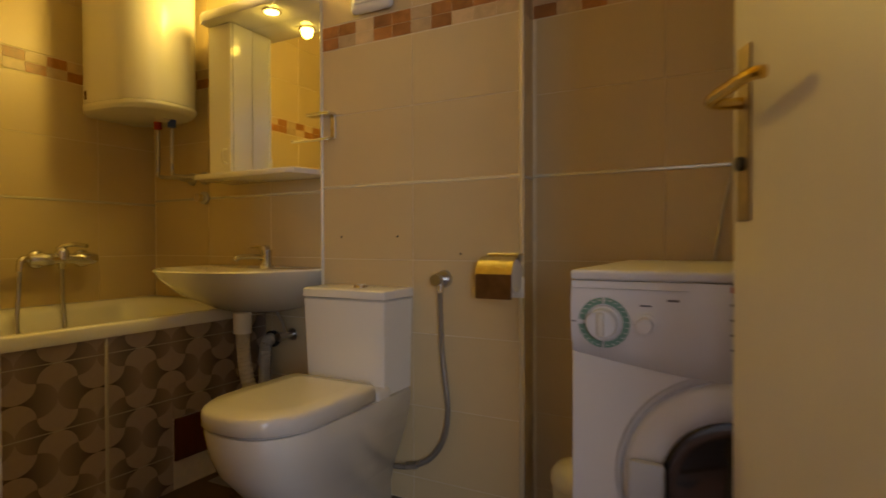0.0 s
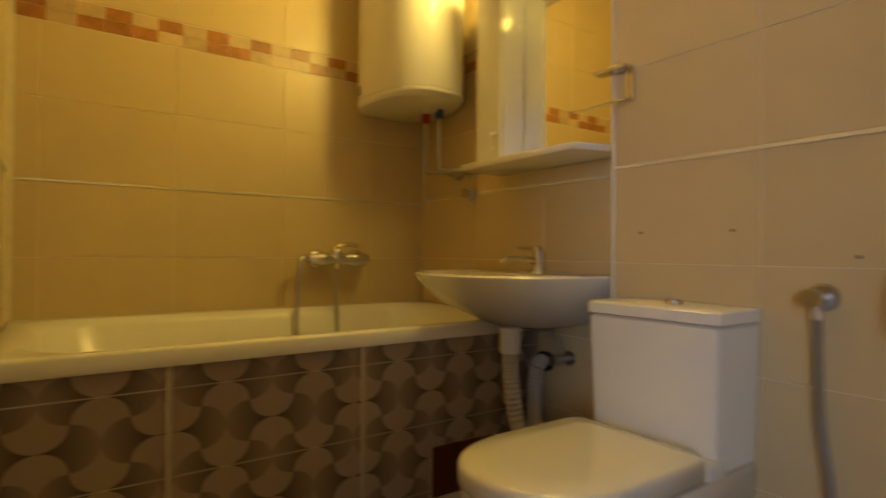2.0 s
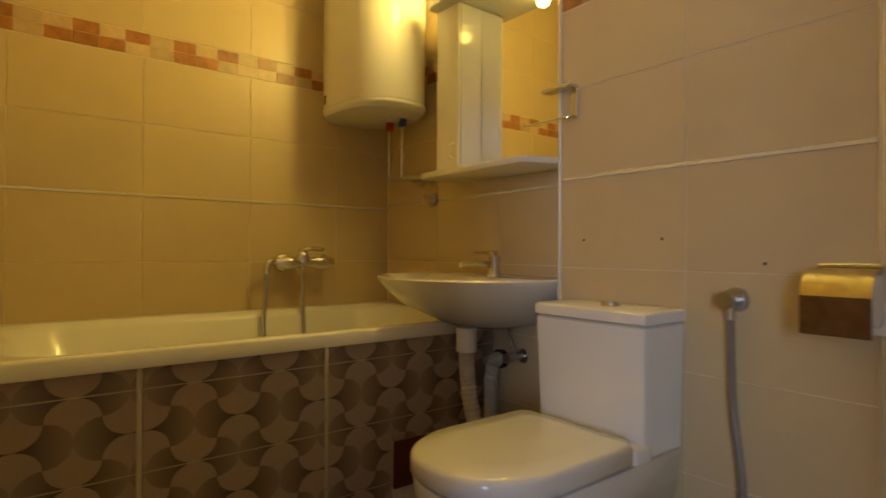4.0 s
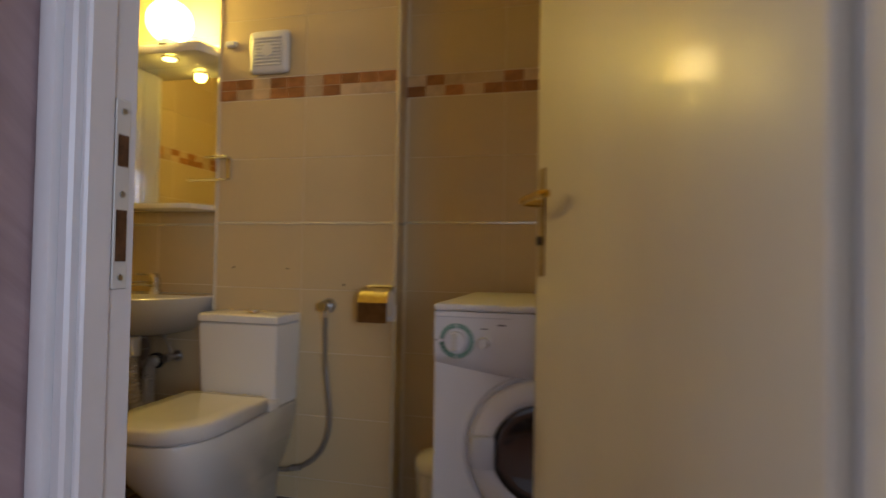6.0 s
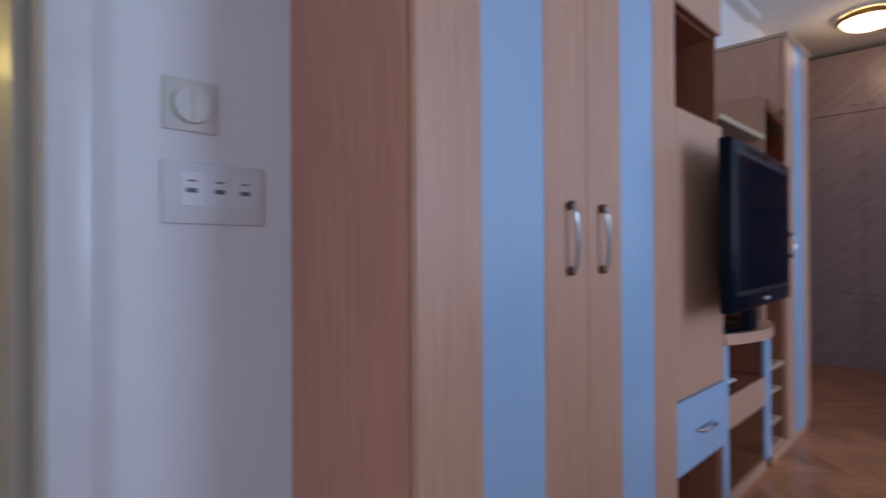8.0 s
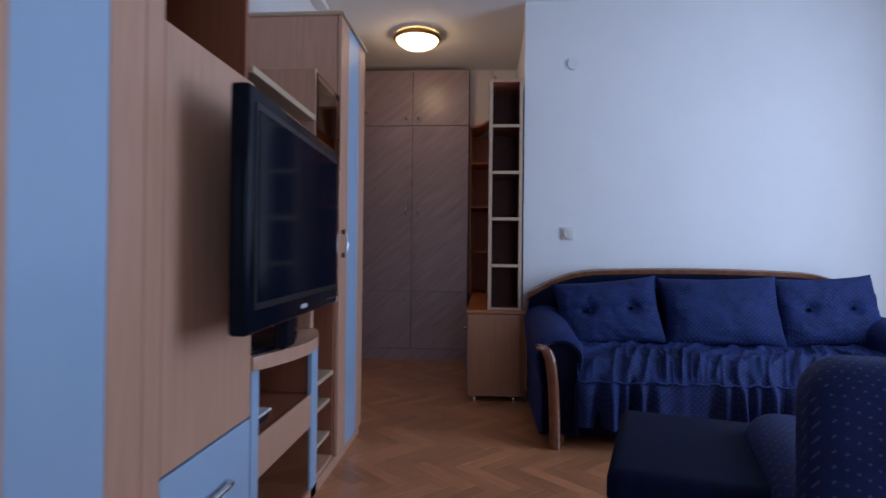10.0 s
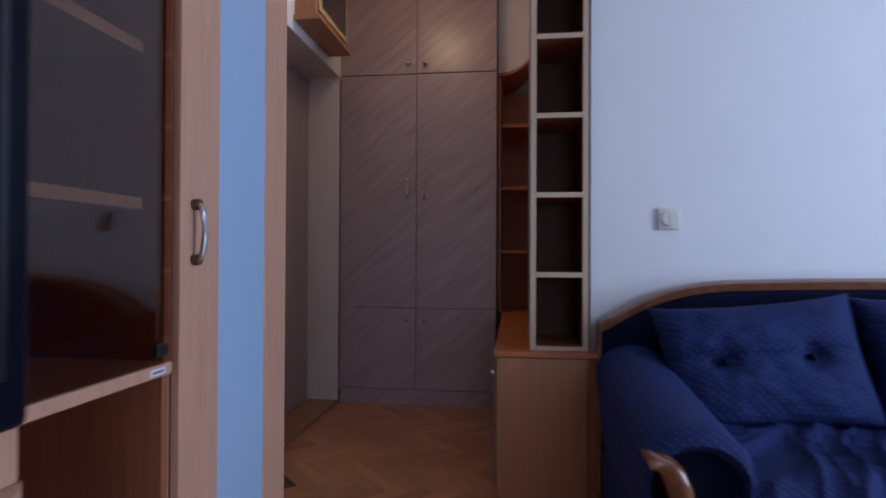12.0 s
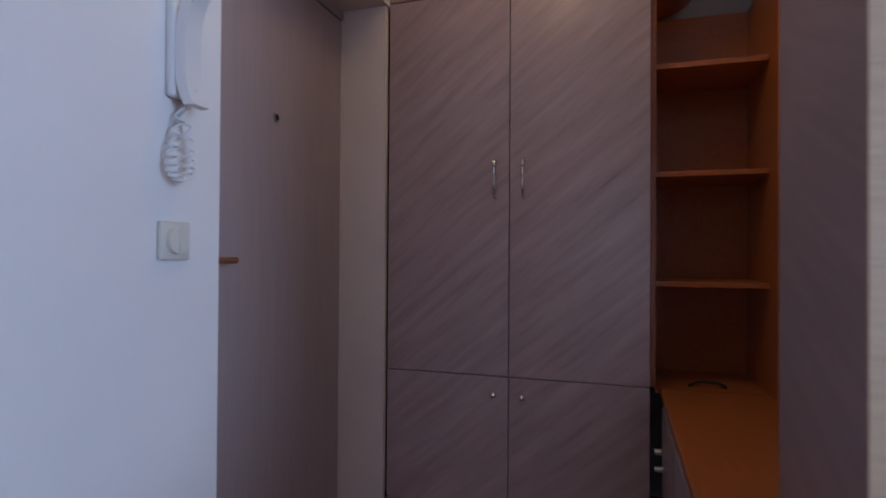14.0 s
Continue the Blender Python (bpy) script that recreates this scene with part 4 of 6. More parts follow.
def globe_lamp():
    t = thing("cabinet_lamp", (-1.625, 1.62, 1.882), "lit opal glass globe lamp on top of the mirror cabinet", "lamp")
    part("socket", cyl(bmesh.new(), (-1.625, 1.62, 1.882), (-1.625, 1.62, 1.905), 0.045, 0.04, 24), "plastic_w", t)
    bm = bmesh.new()
    bmesh.ops.create_uvsphere(bm, u_segments=32, v_segments=20, radius=0.092, matrix=Matrix.Translation((-1.625, 1.62, 1.99)))
    g = part("globe", bm, "bulb", t, "glowing opal glass globe", smooth=80)
    g.visible_shadow = False


globe_lamp()


def fan():
    t = thing("extractor_fan", (-1.135, 1.65, 1.73), "white square bathroom extractor fan with slatted grille", "fan")
    cx, cz, y = -1.145, 1.828, BOXY - 0.001
    part("housing", boxes((cx - 0.09, cx + 0.09, y - 0.035, y, cz - 0.09, cz + 0.09), bev=0.02, seg=3), "plastic_w", t)
    part("recess", boxes((cx - 0.062, cx + 0.062, y - 0.0365, y - 0.034, cz - 0.062, cz + 0.062), bev=0.0005), "wm_grey", t)
    for k in range(9):
        z = cz - 0.056 + k * 0.014
        part("slat", boxes((cx - 0.062, cx + 0.062, y - 0.041, y - 0.036, z - 0.0038, z + 0.0038), bev=0.001), "plastic_w", t)
    part("hub", cyl(bmesh.new(), (cx, y - 0.043, cz), (cx, y - 0.036, cz), 0.026, n=20), "plastic_w", t)


fan()


def towel_ring():
    t = thing("towel_holder", (-1.34, 1.64, 1.3), "chrome towel holder on the tiled shaft", "towel holder")
    x, y = -1.335, BOXY - 0.002
    part("bracket", boxes((x - 0.012, x + 0.012, y - 0.008, y, 1.30, 1.40), bev=0.003), "chrome", t)
    part("hood", boxes((x - 0.10, x + 0.013, y - 0.045, y - 0.0005, 1.388, 1.398), bev=0.003), "chrome", t)
    part("bar", tube([(x, y - 0.004, 1.306), (x + 0.004, y - 0.035, 1.297), (x - 0.02, y - 0.042, 1.296), (x - 0.09, y - 0.042, 1.296), (x - 0.165, y - 0.042, 1.297), (x - 0.170, y - 0.042, 1.305)], 0.0048, 10), "chrome", t)


towel_ring()


def paper_holder():
    t = thing("toilet_roll_holder", (-0.65, 1.6, 0.85), "gold-lidded toilet roll holder with a paper roll", "roll holder")
    x0, x1, y = -0.690, -0.574, BOXY - 0.002
    part("back_plate", boxes((x0 + 0.01, x1 - 0.01, y - 0.004, y, 0.82, 0.875), bev=0.001), "chrome", t)
    part("roll", cyl(bmesh.new(), (x0 + 0.006, y - 0.062, 0.805), (x1 - 0.004, y - 0.062, 0.805), 0.05, n=28), "paper", t, "white paper roll")
    part("loose_sheet", boxes((x0 + 0.012, x1 + 0.004, y - 0.022, y - 0.018, 0.735, 0.80), bev=0.001), "paper", t)
    n = 12
    rg = []
    for k in range(n + 1):
        a = radians(75 + 100 * k / n)
        c, s = math.cos(a), math.sin(a)
        rg.append([(x0, y - 0.062 + 0.058 * c, 0.808 + 0.058 * s), (x1, y - 0.062 + 0.058 * c, 0.808 + 0.058 * s), (x1, y - 0.062 + 0.055 * c, 0.808 + 0.055 * s), (x0, y - 0.062 + 0.055 * c, 0.808 + 0.055 * s)])
    part("cover", loft(rg), "gold", t, "embossed gold cover", smooth=50)
    part("cover_flap", boxes((x0, x1, y - 0.1225, y - 0.1185, 0.738, 0.813), bev=0.001), "copper", t)
    part("top_edge", boxes((x0 + 0.01, x1, y - 0.06, y - 0.004, 0.866, 0.874), bev=0.002), "chrome", t)


paper_holder()


def bidet_valve():
    t = thing("hose_valve", (-0.862, 1.65, 0.79), "chrome angle valve with grey flexible hose", "valve")
    x, y, z = -0.862, BOXY - 0.002, 0.785
    part("rosette", cyl(bmesh.new(), (x, y, z), (x, y - 0.01, z), 0.03, 0.026), "steel", t)
    part("body", cyl(cyl(bmesh.new(), (x, y, z), (x, y - 0.045, z), 0.013), (x, y - 0.03, z), (x, y - 0.03, z - 0.045), 0.011), "chrome", t)
    part("knob", cyl(bmesh.new(), (x, y - 0.045, z), (x, y - 0.065, z), 0.02, n=8), "steel", t)
    part("hose", tube([(x, y - 0.03, z - 0.04), (x + 0.005, y - 0.028, 0.55), (x + 0.025, y - 0.025, 0.33), (x - 0.02, y - 0.02, 0.20), (x - 0.12, y - 0.02, 0.13), (x - 0.24, y - 0.03, 0.12)], 0.009, 10, sub=14, ridge=0.06), "hose", t, "grey flexible hose")
    part("hose_nut", cyl(bmesh.new(), (x - 0.10, y - 0.02, 0.137), (x - 0.14, y - 0.02, 0.128), 0.013, n=6), "steel", t)


bidet_valve()
wmv = thing("washer_valve", (-0.386, 1.76, 0.6), "chrome washing machine tap on the wall", "valve")
part("rosette", cyl(bmesh.new(), (-0.386, 1.761, 0.605), (-0.386, 1.757, 0.605), 0.032, 0.026), "steel", wmv)
part("knob", cyl(bmesh.new(), (-0.386, 1.757, 0.605), (-0.386, 1.715, 0.605), 0.018, 0.021, 10), "chrome", wmv)
pot = thing("waste_bucket", (-0.385, 1.60, 0), "cream plastic bucket beside the washing machine", "bucket")
bkt = [[(-0.385 + r * math.cos(6.2832 * k / 28), 1.60 + r * math.sin(6.2832 * k / 28), z) for k in range(28)] for r, z in ((0.070, 0), (0.082, 0.20), (0.086, 0.205), (0.086, 0.215))]
part("shell", loft(bkt), "plastic", pot)
dome = [[(-0.385 + r * math.cos(6.2832 * k / 28), 1.60 + r * math.sin(6.2832 * k / 28), z) for k in range(28)] for r, z in ((0.087, 0.2155), (0.085, 0.235), (0.072, 0.256), (0.045, 0.268), (0.010, 0.272))]
part("lid", loft(dome), "plastic", pot, "domed cream lid", smooth=60)
hook = thing("wall_hook", (-1.33, 1.65, 1.9), "small white wall hook on the tiles", "hook")
part("base", boxes((-1.36, -1.31, 1.632, 1.654, 1.865, 1.89), bev=0.005), "plastic_w", hook)
drain = solid("floor_drain", boxes((-1.76, -1.64, 1.42, 1.54, 0.0, 0.004), bev=0.001), "steel", "square steel floor drain grate", "drain")
sq = thing("wall_socket", (0.085, 1.76, 1.5), "cream wall socket with a plug above the washing machine", "socket")
part("plate", boxes((0.040, 0.130, 1.738, 1.7635, 1.455, 1.545), bev=0.006, seg=2), "plastic", sq)
part("plug", cyl(bmesh.new(), (0.085, 1.739, 1.49), (0.085, 1.700, 1.487), 0.021, 0.017, 20), "dark", sq)
cord = solid("power_cable", tube([(-0.045, 1.760, 0.85), (-0.022, 1.759, 1.0), (0.018, 1.759, 1.19), (0.055, 1.752, 1.40), (0.078, 1.725, 1.465), (0.085, 1.702, 1.487)], 0.0042), "rubber", "thin beige power cable on the tiled wall", "cable")


bk = thing("ribbed_pot", (0.135, 1.62, 0.855), "cream ribbed tapered pot standing on the washing machine", "pot")
rib = [(0.070, 0.856)]
for k in range(9):
    za, ra = 0.858 + 0.0135 * k, 0.072 + 0.0022 * k
    rib += [(ra + 0.003, za + 0.002), (ra + 0.004, za + 0.009), (ra + 0.001, za + 0.011)]
rib += [(0.099, 0.982), (0.102, 0.990), (0.100, 0.998), (0.094, 0.998), (0.088, 0.975), (0.066, 0.864)]
part("body", loft([[(0.135 + r * math.cos(6.2832 * k / 32), 1.62 + r * math.sin(6.2832 * k / 32), z) for k in range(32)] for r, z in rib]), "rubber", bk, smooth=30)


# ---- living room: wall beside the bathroom door ----
def round_switch(name, cx, cz, y, size, label, facing="y", knob=0.36):
    t = thing(name, (cx, y, cz) if facing == "y" else (y, cx, cz), label, "switch")
    def b(u0, u1, d0, d1, z0, z1, bev):
        return boxes((u0, u1, y - d1, y - d0, z0, z1) if facing == "y" else (y - d1, y - d0, u0, u1, z0, z1), bev=bev, seg=2)
    h = size / 2
    part("plate", b(cx - h, cx + h, 0.0, 0.011, cz - h, cz + h, 0.004), "plastic", t)
    a, c = ((cx, y - 0.010, cz), (cx, y - 0.022, cz)) if facing == "y" else ((y - 0.010, cx, cz), (y - 0.022, cx, cz))
    part("knob", cyl(bmesh.new(), a, c, size * knob, size * knob * 0.94, 28), "plastic", t)
    part("rocker_ridge", b(cx - 0.002, cx + 0.002, 0.021, 0.0245, cz - h * 0.6, cz + h * 0.6, 0.0008), "plastic", t)
    return t


round_switch("light_switch", 0.613, 1.285, 0.154, 0.105, "ivory round rocker light switch on the white wall")
sp = thing("switch_panel", (0.66, 0.154, 1.11), "white three-gang switch panel with small printed marks", "switch panel")
part("plate", boxes((0.557, 0.766, 0.142, 0.154, 1.05, 1.174), bev=0.005, seg=2), "plastic_w", sp)
for i, sx in enumerate((0.612, 0.668, 0.722)):
    k = part("rocker", boxes((sx - 0.022, sx + 0.022, 0.1402, 0.1425, 1.085, 1.155), bev=0.001), "plastic_w", sp)
    part("mark", boxes((sx - 0.009, sx + 0.009, 0.1392, 0.1404, 1.134, 1.137)), "redink" if i == 0 else "ink", k)
    part("mark", boxes((sx - 0.011, sx + 0.011, 0.1392, 0.1404, 1.112, 1.121)), "ink", k)


hw = thing("hall_wardrobe", (-0.9, -0.2, 0), "tall lilac-grey brushed cupboard beside the bathroom door", "cupboard")
part("side_panel", boxes((DX0 - 0.066, DX0 - 0.048, -0.55, 0.1485, 0, 2.5), bev=0.002), "lilac", hw)
part("carcass", boxes((-1.75, DX0 - 0.067, -0.55, 0.1485, 0, 2.5), bev=0.002), "lilac", hw)
jb = thing("junction_cap", (4.6, -1.51, 2.25), "small round white junction cap on the wall", "junction box")
part("cap", cyl(bmesh.new(), (4.604, -1.51, 2.25), (4.59, -1.51, 2.25), 0.04, 0.037, 24), "plastic_w", jb)

# ---- wall unit ----
UY, UB, UTOP = -0.270, 0.150, 2.12


def pull(parent, x, z0, z1, y, material="steel"):
    h = part("handle", tube([(x, y, z0), (x, y - 0.016, z0 + 0.006), (x, y - 0.024, (z0 + z1) / 2), (x, y - 0.016, z1 - 0.006), (x, y, z1)], 0.0058, 8), material, parent, "curved steel bow handle")
    for z in (z0, z1):
        part("handle_end", cyl(bmesh.new(), (x, y + 0.001, z), (x, y - 0.014, z), 0.011, n=12), "rust", h)


def panelled_door(parent, x0, x1, s0, s1, z0, z1, y=None):
    """A beech door with a blue strip from s0 to s1."""
    y = UY if y is None else y
    d = part("door", boxes((x0 + 0.002, s0, y, y + 0.018, z0, z1), (s1, x1 - 0.002, y, y + 0.018, z0, z1), bev=0.0015), "beech", parent)
    part("strip", boxes((s0 + 0.001, s1 - 0.001, y + 0.002, y + 0.016, z0, z1)), "blue", d, "pale blue lacquered strip")
    return d


def carcass(parent, x0, x1, z0, z1, yf, shelves=(), back="walnut", inner="walnut", yb=UB):
    part("side_panel", boxes((x0, x0 + 0.018, yf, yb, z0, z1), bev=0.001), inner, parent)
    part("side_panel", boxes((x1 - 0.018, x1, yf, yb, z0, z1), bev=0.001), inner, parent)
    part("top_panel", boxes((x0 + 0.018, x1 - 0.018, yf, yb, z1 - 0.018, z1), bev=0.001), inner, parent)
    part("bottom_panel", boxes((x0 + 0.018, x1 - 0.018, yf, yb, z0, z0 + 0.018), bev=0.001), inner, parent)
    part("back_panel", boxes((x0 + 0.018, x1 - 0.018, yb - 0.006, yb, z0 + 0.018, z1 - 0.018)), back, parent)
    for z in shelves:
        part("shelf", boxes((x0 + 0.018, x1 - 0.018, yf + 0.01, yb - 0.006, z - 0.009, z + 0.009), bev=0.001), inner, parent)


w = thing("wardrobe", (1.37, -0.05, 0), "beech two-door wardrobe with pale blue strips", "wardrobe")
part("side_panel", boxes((0.835, 0.853, UY + 0.022, UB, 0, UTOP), bev=0.001), "side", w, "brown wood side panel")
part("side_panel", boxes((1.885, 1.90, UY + 0.022, UB, 0, UTOP), bev=0.001), "side", w)
part("top_panel", boxes((0.853, 1.885, UY + 0.022, UB, UTOP - 0.018, UTOP)), "beech", w)
part("plinth", boxes((0.853, 1.885, UY + 0.03, UY + 0.05, 0, 0.05)), "walnut", w)
part("back_panel", boxes((0.853, 1.885, UB - 0.006, UB, 0.05, UTOP - 0.018)), "walnut", w)
dl = panelled_door(w, 0.835, 1.412, 1.012, 1.227, 0.05, UTOP)
dr = panelled_door(w, 1.412, 1.90, 1.590, 1.797, 0.05, UTOP)
pull(dl, 1.326, 0.945, 1.10, UY)
pull(dr, 1.476, 0.945, 1.10, UY)

c = thing("tall_cabinet", (2.15, -0.05, 0), "narrow beech cabinet with open niche and blue drawer", "cabinet")
carcass(c, 1.902, 2.40, 0.0, UTOP, UY + 0.02, (1.80, 1.465, 0.50, 0.262))
part("front_stile", boxes((1.902, 1.962, UY + 0.001, UY + 0.0195, 0, UTOP), bev=0.0015), "beech", c)
cd = part("door", boxes((1.964, 2.398, UY, UY + 0.018, 0.507, 1.455), bev=0.002), "beech", c)
pull(cd, 2.345, 0.945, 1.10, UY)
part("top_door", boxes((1.964, 2.398, UY, UY + 0.018, 1.80, UTOP), bev=0.002), "beech", c)
dw = part("drawer", boxes((1.964, 2.398, UY, UY + 0.018, 0.262, 0.500), bev=0.002), "blue", c, "pale blue drawer front")
part("handle", tube([(2.12, UY, 0.383), (2.13, UY - 0.022, 0.383), (2.19, UY - 0.026, 0.385), (2.24, UY - 0.022, 0.383), (2.25, UY, 0.383)], 0.007), "chrome", dw)

tvu = thing("tv_unit", (2.78, 0, 0), "low beech media unit with rounded counter and blue posts", "tv unit")
cpl = [(2.405, 0.14), (2.405, -0.275)] + [(2.405 + 0.60 * k / 12, -0.275 - 0.07 * math.sin(math.pi * k / 12)) for k in range(1, 12)] + [(3.0, -0.277), (3.03, -0.25), (3.035, -0.20), (3.035, 0.14)]
part("counter", prism(cpl, 0.632, 0.674, 0.006), "beech", tvu, "rounded beech counter with ribbed edge")
part("side_panel", boxes((2.402, 2.42, -0.255, 0.14, 0, 0.632)), "walnut", tvu)
part("post", boxes((2.425, 2.478, -0.262, -0.244, 0, 0.632), bev=0.002), "blue", tvu, "pale blue post")
part("post", boxes((2.985, 3.06, -0.262, -0.244, 0, 0.632), bev=0.002), "blue", tvu, "pale blue post")
part("partition", boxes((3.02, 3.038, -0.243, 0.14, 0, 0.632)), "walnut", tvu)
part("shelf", boxes((2.42, 3.02, -0.25, 0.14, 0.40, 0.418)), "walnut", tvu)
part("drawer_front", boxes((2.478, 2.985, -0.258, -0.24, 0.29, 0.418), bev=0.002), "beech", tvu)
part("glass_door", boxes((2.48, 2.983, -0.255, -0.249, 0.05, 0.286)), "smoke", tvu, "smoked glass door")
part("bottom_panel", boxes((2.42, 3.02, -0.24, 0.14, 0.03, 0.05)), "beech", tvu)
part("plinth", boxes((2.42, 3.80, -0.262, -0.245, 0, 0.045)), "beech", tvu)
part("back_panel", boxes((2.42, 3.02, 0.13, 0.14, 0.05, 0.632)), "walnut", tvu)

bs = thing("wall_shelf", (2.7, 0.05, 1.6), "beech wall shelf above the television", "shelf")
part("board", boxes((2.402, 2.983, -0.265, 0.236, 1.49, 1.512), bev=0.002), "beech_h", bs)
part("back_panel", boxes((2.402, 2.983, 0.237, 0.2455, 0.0, 1.51)), "walnut", bs)
GTOP = 1.70
gc = thing("display_cabinet", (3.2, 0, 0), "beech display cabinet with smoked glass door", "cabinet")
part("side_panel", boxes((2.985, 3.005, -0.262, UB, 0.778, GTOP), bev=0.001), "beech", gc)
part("post", boxes((2.985, 3.02, -0.255, -0.20, 0.675, 0.753), bev=0.002), "beech", gc)
part("side_panel", boxes((3.32, 3.338, UY + 0.02, UB, 0.0, GTOP), bev=0.001), "walnut", gc)
part("back_panel", boxes((3.005, 3.32, UB - 0.006, UB, 0.0, GTOP)), "walnut", gc)
part("top_panel", boxes((3.005, 3.32, UY + 0.03, UB - 0.006, GTOP - 0.018, GTOP)), "beech", gc)
for z in (1.065, 1.352):
    part("shelf", boxes((3.006, 3.305, -0.215, UB - 0.006, z - 0.011, z + 0.011), bev=0.001), "beech_h", gc, "pale shelf edge")
rail = part("rail", boxes((2.985, 3.318, UY - 0.002, UB - 0.006, 0.754, 0.776), bev=0.002), "beech", gc)
gd = part("glass_door", boxes((2.99, 3.316, UY - 0.001, UY + 0.004, 0.779, GTOP - 0.02)), "smoke", gc, "smoked brown glass door", smooth=0)
for z in (0.791, 1.655):
    part("hinge", boxes((3.27, 3.30, UY - 0.006, UY + 0.008, z, z + 0.022), bev=0.002), "dark", gd)
part("sticker", boxes((3.255, 3.295, UY - 0.0035, UY - 0.002, 0.759, 0.771)), "plastic_w", rail)
part("sticker_line", boxes((3.26, 3.29, UY - 0.0045, UY - 0.0034, 0.763, 0.767)), "ink", rail)
part("low_shelf", boxes((3.04, 3.318, UY + 0.015, UB - 0.006, 0.425, 0.445), bev=0.002), "beech_h", gc)
for z in (0.30, 0.15):
    part("low_shelf", boxes((3.04, 3.318, UY + 0.03, UB - 0.006, z, z + 0.018), bev=0.002), "beech_h", gc)
part("bottom_panel", boxes((3.04, 3.318, UY + 0.02, UB - 0.006, 0.046, 0.06)), "beech", gc)

STOP = 2.06
rc = thing("side_cabinet", (3.58, 0, 0), "narrow beech cabinet with a pale blue strip door", "cabinet")
part("side_panel", boxes((3.340, 3.356, UY + 0.022, 0.244, 0, STOP), bev=0.001), "beech", rc)
part("side_panel", boxes((3.802, 3.82, UY + 0.022, 0.244, 0, STOP), bev=0.001), "beech", rc)
part("top_panel", boxes((3.356, 3.802, UY + 0.022, 0.244, STOP - 0.018, STOP)), "beech", rc)
part("cornice", boxes((3.335, 3.825, UY - 0.012, 0.244, STOP + 0.002, STOP + 0.022), bev=0.004), "beech_h", rc)
rd = panelled_door(rc, 3.340, 3.822, 3.478, 3.694, 0.046, STOP)
pull(rd, 3.384, 0.962, 1.070, UY)


def television():
    t = thing("television", (2.72, -0.1, 0.645), "black flat television on a pedestal stand", "television")
    m = Matrix.Translation((2.478, -0.365, 0)) @ Matrix.Rotation(radians(TV_TURN), 4, "Z")
    W2 = 0.435
    def p(name, bm, material, label="", parent=None):
        bmesh.ops.transform(bm, matrix=m, verts=bm.verts)
        return part(name, bm, material, parent or t, label)
    hz0, hz1 = 0.788, 1.352
    case = p("casing", boxes((-W2, W2, -0.03, 0.015, hz0, hz1), bev=0.010, seg=3), "tv")
    p("screen_border", boxes((-W2 + 0.035, W2 - 0.035, -0.034, -0.029, hz0 + 0.055, hz1 - 0.035), bev=0.001), "dark", "", case)
    p("screen", boxes((-W2 + 0.048, W2 - 0.048, -0.0365, -0.033, hz0 + 0.072, hz1 - 0.052)), "screen", "dark glossy screen", case)
    p("back_bulge", boxes((-0.24, 0.30, 0.015, 0.065, hz0 + 0.10, hz1 - 0.12), bev=0.02, seg=2), "tv", "", case)
    p("badge", boxes((-0.030, 0.030, -0.0325, -0.0295, hz0 + 0.022, hz0 + 0.034), bev=0.001), "wm_grey", "", case)
    for k in range(6):
        p("key_mark", boxes((W2 - 0.17 + 0.022 * k, W2 - 0.162 + 0.022 * k, -0.0325, -0.0297, hz0 + 0.022, hz0 + 0.026)), "ink", "", case)
    p("neck", boxes((0.0, 0.09, 0.02, 0.06, 0.684, hz0 + 0.02), bev=0.006), "tv")
    pl = [(0.16 + 0.30 * math.cos(6.2832 * k / 28), 0.21 + 0.15 * math.sin(6.2832 * k / 28)) for k in range(28)]
    p("base", prism(pl, 0.675, 0.688, 0.004), "tv", "black glossy oval base")


TV_TURN = 2.5
television()
rtr = thing("router", (2.60, -0.16, 0.418), "small black and white box device on the shelf", "device")
part("body", boxes((2.53, 2.66, -0.22, -0.12, 0.418, 0.46), bev=0.006), "dark", rtr)
part("sheet", boxes((2.50, 2.62, -0.245, -0.16, 0.461, 0.470), bev=0.002), "plastic_w", rtr)


